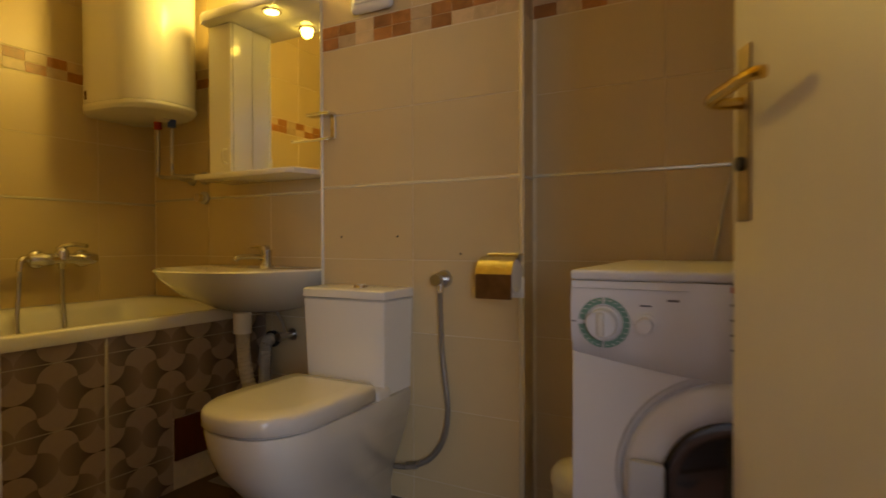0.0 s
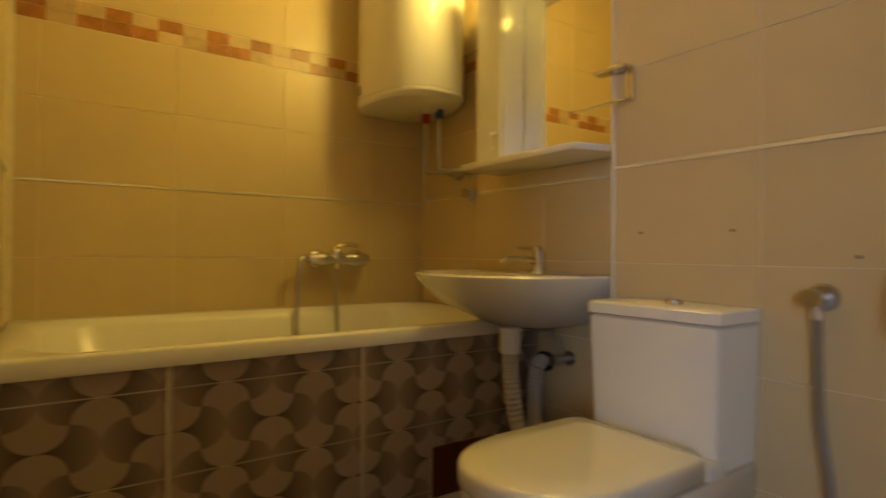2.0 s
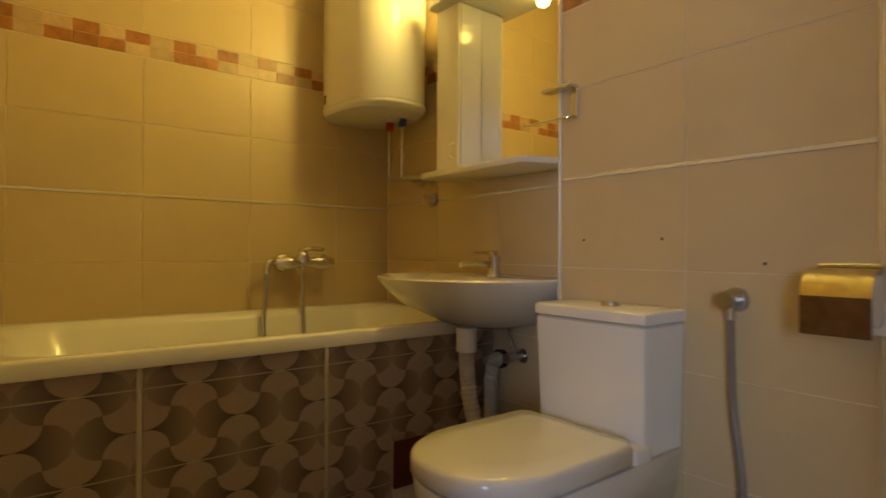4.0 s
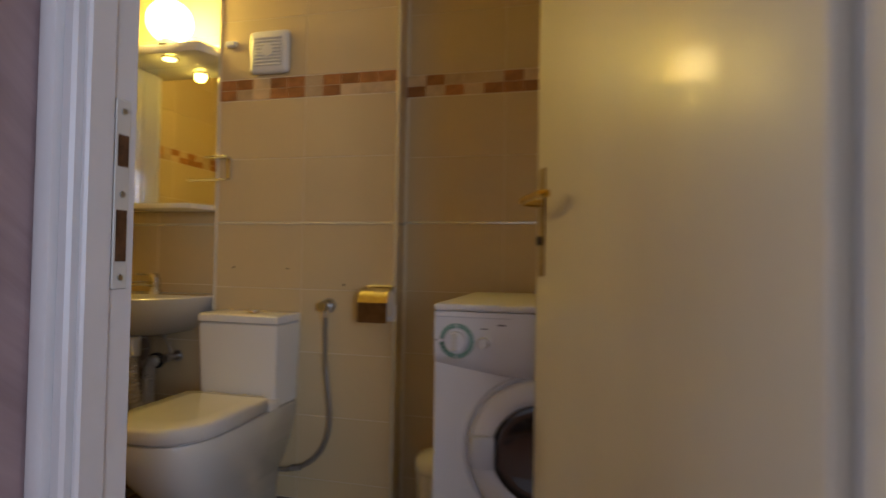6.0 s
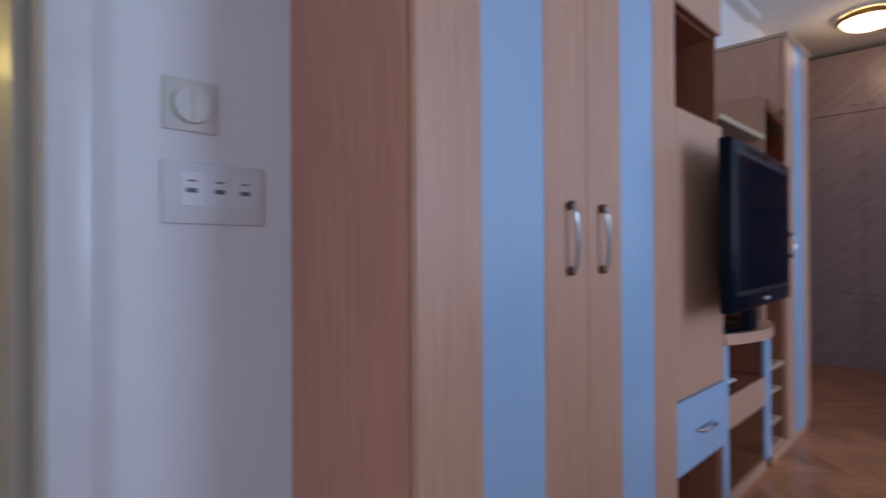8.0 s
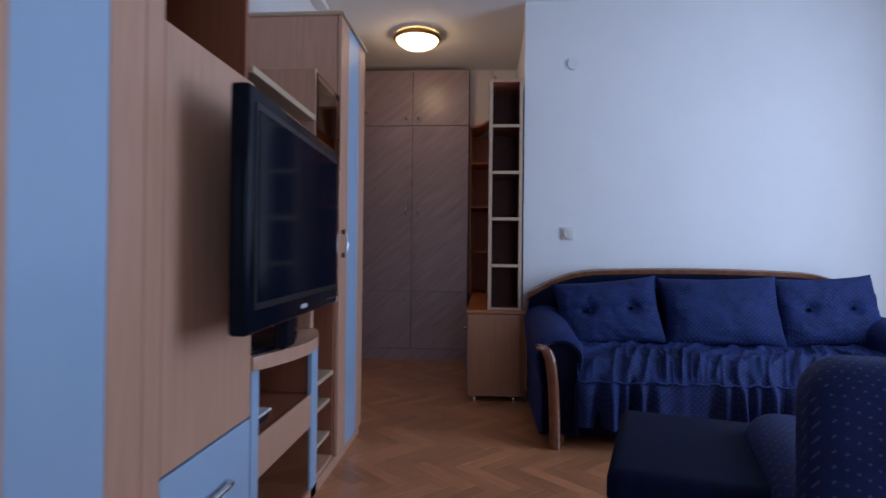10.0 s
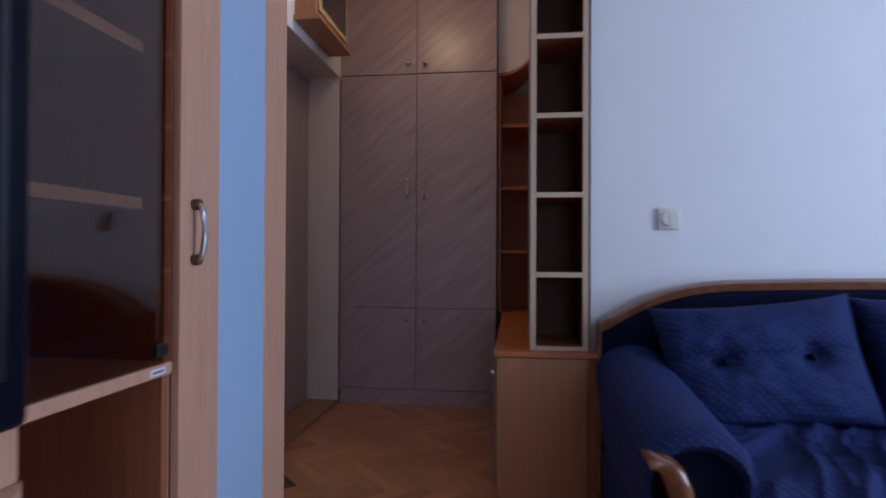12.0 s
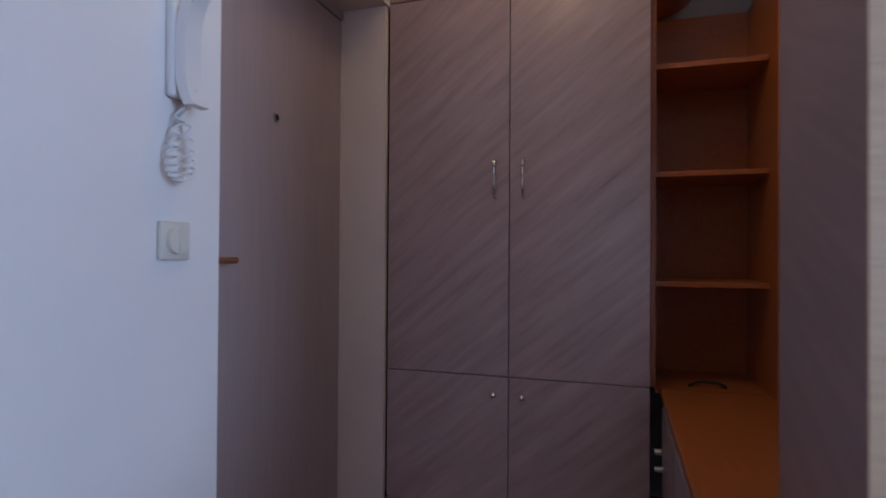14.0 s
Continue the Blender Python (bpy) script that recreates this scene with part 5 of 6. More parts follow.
# ---- hall ----
def closet():
    t = thing("closet", (6.1, -0.26, 0), "tall built-in closet with lilac-grey brushed doors", "closet")
    xf, y0, y1, ym = 5.862, -0.775, 0.246, -0.262
    part("carcass", boxes((xf + 0.019, 6.44, y0, y1, 0.0, 2.645)), "lilac", t)
    part("plinth", boxes((xf + 0.004, xf + 0.018, y0 + 0.002, y1 - 0.002, 0.0, 0.10), bev=0.001), "lilac", t)
    for ya, yb, hs in ((y0, ym, 1), (ym, y1, -1)):
        hy = ym - 0.055 if hs == 1 else ym + 0.055
        lo = part("lower_door", boxes((xf, xf + 0.018, ya + 0.002, yb - 0.002, 0.103, 0.622), bev=0.0015), "lilac", t)
        mi = part("middle_door", boxes((xf, xf + 0.018, ya + 0.002, yb - 0.002, 0.626, 2.133), bev=0.0015), "lilac", t)
        up = part("upper_door", boxes((xf, xf + 0.018, ya + 0.002, yb - 0.002, 2.139, 2.645), bev=0.0015), "lilac", t)
        for d, z in ((lo, 0.555), (up, 2.20)):
            kn = part("knob", cyl(bmesh.new(), (xf - 0.018, hy, z), (xf + 0.001, hy, z), 0.007, n=12), "chrome", d)
            bm = bmesh.new()
            bmesh.ops.create_uvsphere(bm, u_segments=14, v_segments=10, radius=0.014, matrix=Matrix.Translation((xf - 0.022, hy, z)))
            part("knob_head", bm, "chrome", kn, smooth=80)
        part("handle", tube([(xf, hy, 1.46), (xf - 0.026, hy, 1.455), (xf - 0.034, hy, 1.39), (xf - 0.026, hy, 1.325), (xf, hy, 1.315)], 0.006), "chrome", mi, "slim chrome bow handle")


closet()


def hall_cabinets():
    t = thing("base_cabinet", (5.1, -1.0, 0), "low oak cabinet with an orange-brown top", "cabinet")
    part("front_panel", boxes((4.522, 4.54, -1.168, -0.826, 0.035, 0.575), bev=0.001), "oak", t)
    part("carcass", boxes((4.54, 5.985, -1.21, -0.828, 0.035, 0.575)), "oak", t)
    part("worktop", boxes((4.515, 5.985, -1.212, -0.815, 0.577, 0.60), bev=0.003), "orange", t, "orange-brown laminate top")
    for i in range(3):
        d = part("side_door", boxes((4.60 + i * 0.415, 5.01 + i * 0.415, -0.8275, -0.812, 0.05, 0.565), bev=0.002), "lilac_side_shade", t)
        for z in (0.42, 0.36) if i == 2 else (0.42,):
            part("knob", cyl(bmesh.new(), (4.97 + i * 0.415, -0.812, z), (4.97 + i * 0.415, -0.785, z), 0.011, n=12), "chrome", d)
    for x, y in ((4.56, -0.87), (4.56, -1.13), (5.8, -0.87), (5.8, -1.13)):
        part("foot", cyl(bmesh.new(), (x, y, 0), (x, y, 0.036), 0.014), "chrome", t)

    s = thing("shelf_tower", (4.75, -1.07, 0.6), "tall narrow open shelf tower standing on the cabinet", "shelf tower")
    x0, x1, y0, y1, z0, z1 = 4.562, 4.955, -1.176, -0.955, 0.60, 2.125
    # side face takes the shaded copy of the closet laminate
    part("side_panel", boxes((x0 + 0.004, x1, y1 - 0.020, y1, z0, z1)), "lilac_side_shade", s, "lilac-grey side panel")
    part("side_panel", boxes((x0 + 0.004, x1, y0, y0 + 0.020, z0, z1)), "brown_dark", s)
    # thin sheet added to put the inside shade on this panel's inner face
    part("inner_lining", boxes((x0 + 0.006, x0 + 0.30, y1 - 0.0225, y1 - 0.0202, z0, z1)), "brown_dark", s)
    part("front_edge", boxes((x0, x0 + 0.004, y1 - 0.021, y1 + 0.001, z0, z1)), "beech_h", s)
    part("front_edge", boxes((x0, x0 + 0.004, y0 - 0.001, y0 + 0.021, z0, z1)), "beech_h", s)
    # back colour includes the shade of the recess
    part("back_panel", boxes((x0 + 0.30, x0 + 0.308, y0 + 0.02, y1 - 0.02, z0, z1)), "lilac_inner_shade", s)
    part("top_panel", boxes((x0, x1, y0 - 0.002, y1 + 0.002, z1, z1 + 0.02), bev=0.001), "side", s)
    for z in (0.606, 0.895, 1.208, 1.520, 1.832):
        sh = part("shelf", boxes((x0 + 0.005, x0 + 0.30, y0 + 0.02, y1 - 0.0225, z - 0.009, z + 0.009), bev=0.001), "walnut", s)
        part("edge_band", boxes((x0 + 0.001, x0 + 0.0048, y0 + 0.02, y1 - 0.0225, z - 0.010, z + 0.010)), "beech_h", sh, "pale edge band")

    k = thing("corner_shelf", (6.0, -0.98, 0.6), "orange-brown open corner shelves beside the closet", "shelf")
    x0, x1, y0, y1 = 5.99, 6.36, -1.20, -0.782
    part("side_panel", boxes((x0, x1, y1 - 0.018, y1, 0.60, 2.13)), "orange", k)
    part("side_panel", boxes((x0 - 0.10, x1, y0, y0 + 0.018, 0.60, 2.13)), "orange", k)
    part("back_panel", boxes((x1 - 0.01, x1, y0 + 0.018, y1 - 0.018, 0.60, 2.13)), "orange", k)
    part("bottom_board", boxes((x0, x1 - 0.01, y0 + 0.018, y1 - 0.018, 0.577, 0.60)), "orange", k)
    for z in (0.99, 1.405, 1.815):
        part("shelf", boxes((x0 + 0.004, x1 - 0.01, y0 + 0.018, y1 - 0.018, z - 0.010, z + 0.010), bev=0.001), "orange", k)
    rg = []
    for q in range(13):
        a = radians(90 * q / 12)
        yy, zz = -0.78 - 0.22 * math.sin(a), 2.135 + 0.16 * (1 - math.cos(a))
        rg.append([(x0 - 0.02, yy, zz), (x1, yy, zz), (x1, yy, zz + 0.02), (x0 - 0.02, yy, zz + 0.02)])
    part("curved_crest", loft(rg), "orange", k, "curved orange-brown crest board", smooth=40)
    rg = []
    for q in range(12):
        a = radians(90 * q / 12)
        yy, zz = -0.782 - 0.22 * math.sin(a), 2.155 + 0.16 * (1 - math.cos(a))
        rg.append([(x0 - 0.006, yy, zz), (x0 + 0.006, yy, zz), (x0 + 0.006, yy, CEIL - 0.002), (x0 - 0.006, yy, CEIL - 0.002)])
    part("crest_panel", loft(rg), "jamb", k, "warm white panel over the crest", smooth=0)
    part("crest_upright", boxes((x0 - 0.02, x0 - 0.001, -1.02, -1.0, 2.29, 2.62), bev=0.002), "beech", k)
    b = thing("hanger_clip", (6.0, -0.95, 0.6), "small black clip lying on the cabinet top", "clip")
    part("clip", tube([(6.03, -0.92, 0.606), (6.05, -0.96, 0.618), (6.05, -1.02, 0.618), (6.03, -1.05, 0.606)], 0.006), "dark", b)
    h = thing("coat_hook", (5.86, -1.19, 1.75), "small chrome coat hook", "hook")
    part("peg", tube([(5.70, -1.196, 1.76), (5.68, -1.16, 1.76), (5.66, -1.15, 1.78)], 0.007), "chrome", h)


hall_cabinets()


def entrance_door():
    d = tagged(new("door_2"), "taupe entrance door, closed, with a peephole", "door", kind="structure")
    y = 0.452
    part("leaf", boxes((4.90, 5.83, y, y + 0.045, 0.02, 2.075), bev=0.002), "door_grey", d)
    part("frame_head", boxes((4.85, 5.842, y - 0.004, y + 0.046, 2.08, 2.125), bev=0.002), "door_grey", d)
    part("frame_post", boxes((5.832, 5.862, y - 0.006, y + 0.046, 0.0, 2.08), bev=0.002), "jamb", d)
    part("frame_post", boxes((4.852, 4.898, y - 0.006, y + 0.046, 0.0, 2.08), bev=0.002), "door_grey", d)
    ph = part("peephole", cyl(bmesh.new(), (5.372, y + 0.001, 1.56), (5.372, y - 0.004, 1.56), 0.017, n=20), "steel", d)
    part("peephole_lens", cyl(bmesh.new(), (5.372, y - 0.0035, 1.56), (5.372, y - 0.0055, 1.56), 0.011, n=16), "dark", ph)
    part("handle", tube([(4.98, y, 1.075), (4.98, y - 0.045, 1.075), (5.03, y - 0.05, 1.075), (5.115, y - 0.045, 1.075)], 0.010), "wood_dark", d, "dark door lever")
    part("threshold", boxes((4.85, 5.862, 0.25, y, 0.0, 0.022), bev=0.004), "skirting", d, "oak threshold")
    part("reveal_panel", boxes((5.835, 5.861, 0.25, y - 0.006, 0.022, 2.124), bev=0.001), "jamb", d, "warm white reveal panel")


entrance_door()
solid("soffit_trim", boxes((4.852, 5.86, 0.242, 0.452, 2.118, 2.1245)), "jamb", "painted soffit over the entrance door", "trim", kind="structure")


def intercom():
    t = thing("intercom_phone", (4.71, 0.22, 1.4), "white wall intercom handset with coiled cord", "intercom")
    cx, y = 4.71, 0.2465
    part("base", boxes((cx - 0.032, cx + 0.032, y - 0.022, y, 1.425, 1.64), bev=0.008, seg=2), "plastic_w", t)
    n = 14
    rg = []
    for k in range(n + 1):
        f = k / n
        z = 1.405 + 0.235 * f
        dep = 0.040 + 0.024 * (2 * abs(f - 0.5)) ** 3
        hw = 0.026
        rg.append([(cx - hw, y - dep + 0.018, z), (cx + hw, y - dep + 0.018, z), (cx + hw - 0.004, y - dep - 0.006, z), (cx - hw + 0.004, y - dep - 0.006, z)])
    part("handset", loft(rg), "plastic_w", t, "curved white handset", smooth=50)
    pts = []
    for k in range(150):
        s = k / 149
        a = 2 * math.pi * s
        c = Vector((cx - 0.012 - 0.030 * math.sin(a) * (1 if s < 0.5 else 0.75), y - 0.03, 1.405 - 0.155 * max(0.0, math.sin(math.pi * s)) ** 0.8))
        w = 6.2832 * 17 * s
        pts.append(c + Vector((0.010 * math.cos(w), 0.010 * math.sin(w), 0.004 * math.cos(w))))
    part("coiled_cord", tube(pts, 0.0028, 6, sub=2), "plastic_w", t, "coiled white cord")


intercom()
round_switch("light_switch", 4.703, 1.122, 0.2455, 0.082, "ivory dimmer switch below the intercom")
round_switch("light_switch", -1.484, 1.115, 4.603, 0.084, "white light switch on the wall above the sofa", facing="x")
sk = thing("wall_socket", (4.60, 0.247, 0.3), "white wall socket low on the wall", "socket")
part("plate", boxes((4.56, 4.64, 0.235, 0.2455, 0.265, 0.345), bev=0.004), "plastic_w", sk)
part("plug", cyl(bmesh.new(), (4.60, 0.236, 0.305), (4.60, 0.205, 0.305), 0.026, n=20), "plastic_w", sk)


def fuse_box():
    t = thing("fuse_box", (5.4, 0.2, 2.3), "wooden meter box with a small glass door high on the wall", "meter box")
    part("body", boxes((5.10, 5.60, 0.13, 0.2455, 2.21, 2.62), bev=0.004), "oak", t)
    part("door_frame", boxes((5.12, 5.58, 0.118, 0.1295, 2.24, 2.60), bev=0.003), "beech_h", t)
    part("glass", boxes((5.15, 5.55, 0.1145, 0.1175, 2.27, 2.57)), "darkglass", t)
    part("ledge", boxes((5.08, 5.62, 0.10, 0.2455, 2.18, 2.208), bev=0.004), "oak", t)


fuse_box()


def hall_lamp():
    t = thing("ceiling_lamp", (5.13, -0.39, 2.68), "lit round glass ceiling lamp with a brass rim", "lamp")
    cx, cy = 5.13, -0.39
    def turn(prof, n=40):
        return loft([[(cx + r * math.cos(6.2832 * k / n), cy + r * math.sin(6.2832 * k / n), z) for k in range(n)] for r, z in prof], cap0=False, cap1=False)
    part("mount", turn([(0.0005, 2.678), (0.14, 2.678), (0.15, 2.655), (0.0005, 2.654)]), "plastic_w", t)
    part("rim", turn([(0.165, 2.672), (0.185, 2.655), (0.187, 2.640), (0.168, 2.632), (0.160, 2.64), (0.165, 2.672)]), "brass", t, "dark brass rim", smooth=60)
    b = part("bowl", turn([(0.164, 2.640), (0.150, 2.612), (0.115, 2.588), (0.06, 2.574), (0.0005, 2.570)]), "bulb_hall", t, "glowing frosted glass bowl", smooth=70)
    b.visible_shadow = False


hall_lamp()


# ---- sofa and seats ----
def cushion(name, c, size, rx, ry, rz, label, buttons=True, seed=1):
    t = thing(name, c, label, "cushion", "sofa back cushions")
    w, h, d = size
    bm = bmesh.new()
    n = 44
    m = pose(0, 0, 0, rx, ry, rz)
    bx = [(-0.2, 0.03), (0.2, 0.03)] if buttons else []
    grid = {}
    for side in (1, -1):
        for i in range(n + 1):
            for j in range(n + 1):
                u, v = 2 * i / n - 1, 2 * j / n - 1
                edge = (1 - abs(u) ** 3.2) * (1 - abs(v) ** 3.2)
                th = d * max(edge, 0) ** 0.5
                x, z = u * w / 2 * (1 - 0.05 * (1 - v * v) * abs(u) ** 6 * 2), v * h / 2 * (1 - 0.06 * (1 - u * u) * abs(v) ** 6 * 2)
                y = side * th / 2
                if side == -1:
                    for qx, qz in bx:
                        r = math.hypot(u - qx / 0.5, (v - qz) * h / w)
                        y += 0.034 * math.exp(-(r / 0.13) ** 2)
                        y += 0.016 * math.exp(-(((v - qz) * 7) ** 2)) * math.exp(-(r / 0.5) ** 2)
                        y += 0.006 * (1 - abs(noise.noise(Vector((u * 4 + v * 3, v * 5 - u * 2, seed))))) ** 6 * math.exp(-(r / 0.7) ** 2)
                    y += (0.014 * noise.noise(Vector((u * 2.2 + seed, v * 2.2, seed))) + 0.005 * noise.noise(Vector((u * 7, v * 5 + seed, 3)))) * min(1, edge * 3)
                    y -= 0.004 * (1 - abs(noise.noise(Vector((u * 5 + v * 2, v * 6 - u * 3, seed + 5))))) ** 7 * min(1, edge * 3)
                key = (i, j) if i in (0, n) or j in (0, n) else (side, i, j)
                if key not in grid:
                    grid[key] = bm.verts.new(m @ Vector((x, y, z)) + Vector(c))
    def g(s, i, j):
        return grid[(i, j)] if i in (0, n) or j in (0, n) else grid[(s, i, j)]
    for s in (1, -1):
        for i in range(n):
            for j in range(n):
                bm.faces.new((g(s, i, j), g(s, i + 1, j), g(s, i + 1, j + 1), g(s, i, j + 1)))
    part("cover", bm, "navy", t, smooth=70)
    for qx, qz in bx:
        p = m @ Vector((qx * w, -d * 0.5 + 0.036, qz * h / 2)) + Vector(c)
        bb = bmesh.new()
        bmesh.ops.create_uvsphere(bb, u_segments=12, v_segments=8, radius=0.012, matrix=Matrix.Translation(p))
        part("button", bb, "navy_plain", t, smooth=80)


SY0, SY1 = -3.32, -1.215
def sofa():
    t = thing("sofa", (4.1, -2.27, 0), "navy dotted fabric sofa with carved wood trim", "sofa")
    mid = (SY0 + SY1) / 2
    half = (SY1 - SY0) / 2
    def crest(y):
        u = abs(y - mid) / half
        return 0.865 - 0.04 * u ** 2 - 0.135 * max(0, (u - 0.55) / 0.45) ** 2.4
    n = 40
    rg = []
    for k in range(n + 1):
        y = SY0 + (SY1 - SY0) * k / n
        z = crest(y)
        rg.append([(4.42, y, 0.25), (4.565, y, 0.25), (4.565, y, z - 0.01), (4.545, y, z), (4.48, y, z), (4.44, y, z - 0.02)])
    part("backrest", loft(rg), "navy_plain", t, smooth=50)
    rg = []
    for k in range(n + 1):
        y = SY0 - 0.01 + (SY1 - SY0 + 0.02) * k / n
        z = crest(min(max(y, SY0), SY1))
        rg.append([(4.465, y, z - 0.006), (4.575, y, z - 0.006), (4.575, y, z + 0.022), (4.555, y, z + 0.03), (4.48, y, z + 0.03), (4.462, y, z + 0.02)])
    part("crest_rail", loft(rg), "wood_dark", t, "curved varnished wood crest rail", smooth=50)
    part("end_post", boxes((4.47, 4.57, SY1 - 0.002, SY1 + 0.012, 0.1, 0.70), bev=0.005), "wood_dark", t)
    for sgn, ye in ((1, SY1), (-1, SY0)):
        yi = ye - sgn * 0.20
        prof = []
        for k in range(13):
            a = math.pi * k / 12
            prof.append(((ye + yi) / 2 + sgn * 0.125 * math.cos(a), 0.487 + 0.098 * math.sin(a)))
        ym = (ye + yi) / 2

        def ring(x, dz, k=1.0):
            top = [(x, ym + (y - ym) * k, 0.30 + (z + dz - 0.30) * (1 - (1 - k) * 0.6)) for y, z in prof]
            return top + [(x, ym + (yi - ym) * k, 0.28), (x, ym + (yi - ym) * k, 0.06), (x, ym + (ye - ym) * k, 0.06), (x, ym + (ye - ym) * k, 0.28)]
        arm = [ring(3.735, -0.035, 0.80), ring(3.712, -0.034, 0.83), ring(3.700, -0.028, 0.90), ring(3.706, -0.018, 0.97), ring(3.725, -0.010), ring(3.85, 0.004), ring(4.1, 0.030), ring(4.44, 0.065)]
        for k, rg in enumerate(arm[4:], 4):
            arm[k] = [(x, y + 0.005 * noise.noise(Vector((x * 9, y * 14, z * 9))), z + 0.006 * noise.noise(Vector((x * 11, y * 13, 2.0)))) for x, y, z in rg]
        part("armrest", loft(arm, cap0=False), "navy", t, "padded navy armrest under a fabric throw", smooth=50)
        # bentwood front: up from the floor and curling outwards under the roll
        line = [(0.0, -0.078), (0.10, -0.076), (0.20, -0.073), (0.306, -0.067), (0.40, -0.058), (0.446, -0.050), (0.480, -0.036), (0.500, -0.017), (0.507, 0.004), (0.502, 0.020)]
        rg = []
        for k, (z, dy) in enumerate(line):
            (za, da), (zb, db) = line[max(k - 1, 0)], line[min(k + 1, len(line) - 1)]
            tz, ty = zb - za, db - da
            ln = math.hypot(tz, ty)
            ny, nz = tz / ln, -ty / ln
            hw = 0.027 if k < 7 else 0.027 - 0.006 * (k - 6)
            y = ye + sgn * dy
            q = [(3.690, -hw), (3.668, -hw), (3.657, -hw * 0.75), (3.652, 0.0), (3.657, hw * 0.75), (3.668, hw), (3.690, hw), (3.738, hw), (3.738, -hw)]
            rg.append([(x, y + sgn * ny * o, max(0.0, z + nz * o)) for x, o in q])
        part("arm_trim", loft(rg), "wood_dark", t, "curved varnished bentwood arm front", smooth=45)
        # near-black disc added as the shade inside the hollow arm end
        part("arm_front", loft([ring(3.728, -0.036, 0.815), ring(3.742, -0.036, 0.815)]), "navy_plain", t, "recessed arm front coloured dark for the shade of its hollow", smooth=40)
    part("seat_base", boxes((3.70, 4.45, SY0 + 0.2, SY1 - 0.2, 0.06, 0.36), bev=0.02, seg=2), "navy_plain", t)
    # throw over the seat, wrinkled, with a gathered skirt
    bm = bmesh.new()
    ny, nx = 320, 56
    rows = []
    for i in range(ny + 1):
        y = SY0 + 0.19 + (SY1 - SY0 - 0.38) * i / ny
        row = []
        for j in range(nx + 1):
            f = j / nx
            x = 4.40 - 0.72 * f
            z = 0.462 - 0.03 * f - 0.085 * max(0, f - 0.84) / 0.16 * max(0, f - 0.84) / 0.16
            r = noise.noise(Vector((y * 5.0 + 2.0 * x, x * 3.5, 1.7)))
            w1 = 1.4 * noise.noise(Vector((y * 2.1, x * 2.4, 6.2)))
            z += 0.012 * r + 0.036 * (1 - abs(noise.noise(Vector((y * 9 + x * 6.5 + w1, x * 1.3, 4.1))))) ** 6 * (0.12 + f) + 0.020 * (1 - abs(noise.noise(Vector((y * 19 + x * 9 + w1, x * 2.2, 8.3))))) ** 6 * (0.05 + f) + 0.010 * (1 - abs(noise.noise(Vector((y * 7 - x * 9, x * 4 + y, 3.3))))) ** 9
            row.append(bm.verts.new((x, y, z)))
        for j in range(1, 15):
            f = j / 14
            amp = 0.018 + 0.042 * f
            ph = noise.noise(Vector((y * 3.1, 0, 9))) * 2.0
            g = math.sin(y * 52 + 5 * ph) * 0.6 + math.sin(y * 23 + 3 * ph) * 0.5
            fold = amp * g + 0.03 * f * noise.noise(Vector((y * 4, f, 2)))
            row.append(bm.verts.new((3.672 - 0.012 * min(1, f * 5) - fold, y, 0.347 - 0.235 * f + 0.006 * g * f)))
        rows.append(row)
    for a, b in zip(rows, rows[1:]):
        for j in range(len(a) - 1):
            bm.faces.new((a[j], b[j], b[j + 1], a[j + 1]))
    seam = [(3.662 + 0.004 * math.sin(61 * k * 0.028), SY0 + 0.2 + (SY1 - SY0 - 0.4) * k / 60, 0.342 + 0.004 * math.sin(k * 1.9) + 0.003 * math.sin(k * 0.7)) for k in range(61)]
    part("ruffle_seam", tube(seam, 0.0055, 8, sub=3), "navy", t, "gathered ruffle seam", smooth=80)
    part("seat_cover", bm, "navy", t, "rumpled navy dotted cover with gathered skirt", smooth=80)
    for fx in (3.75, 4.4):
        for fy in (SY0 + 0.1, SY1 - 0.1):
            part("foot", boxes((fx - 0.03, fx + 0.03, fy - 0.03, fy + 0.03, 0, 0.06), bev=0.004), "wood_dark", t)


sofa()
cushion("back_cushion", (4.27, -1.680, 0.622), (0.64, 0.43, 0.21), -20, -5.5, -90, "tufted navy dotted cushion leaning on the sofa back", True, 1)
cushion("back_cushion", (4.26, -2.33, 0.636), (0.71, 0.45, 0.22), -18, -1.5, -90, "plain navy dotted cushion leaning on the sofa back", False, 2)
cushion("back_cushion", (4.30, -2.95, 0.645), (0.62, 0.45, 0.22), -18, -3, -90, "tufted navy dotted cushion leaning on the sofa back", True, 3)


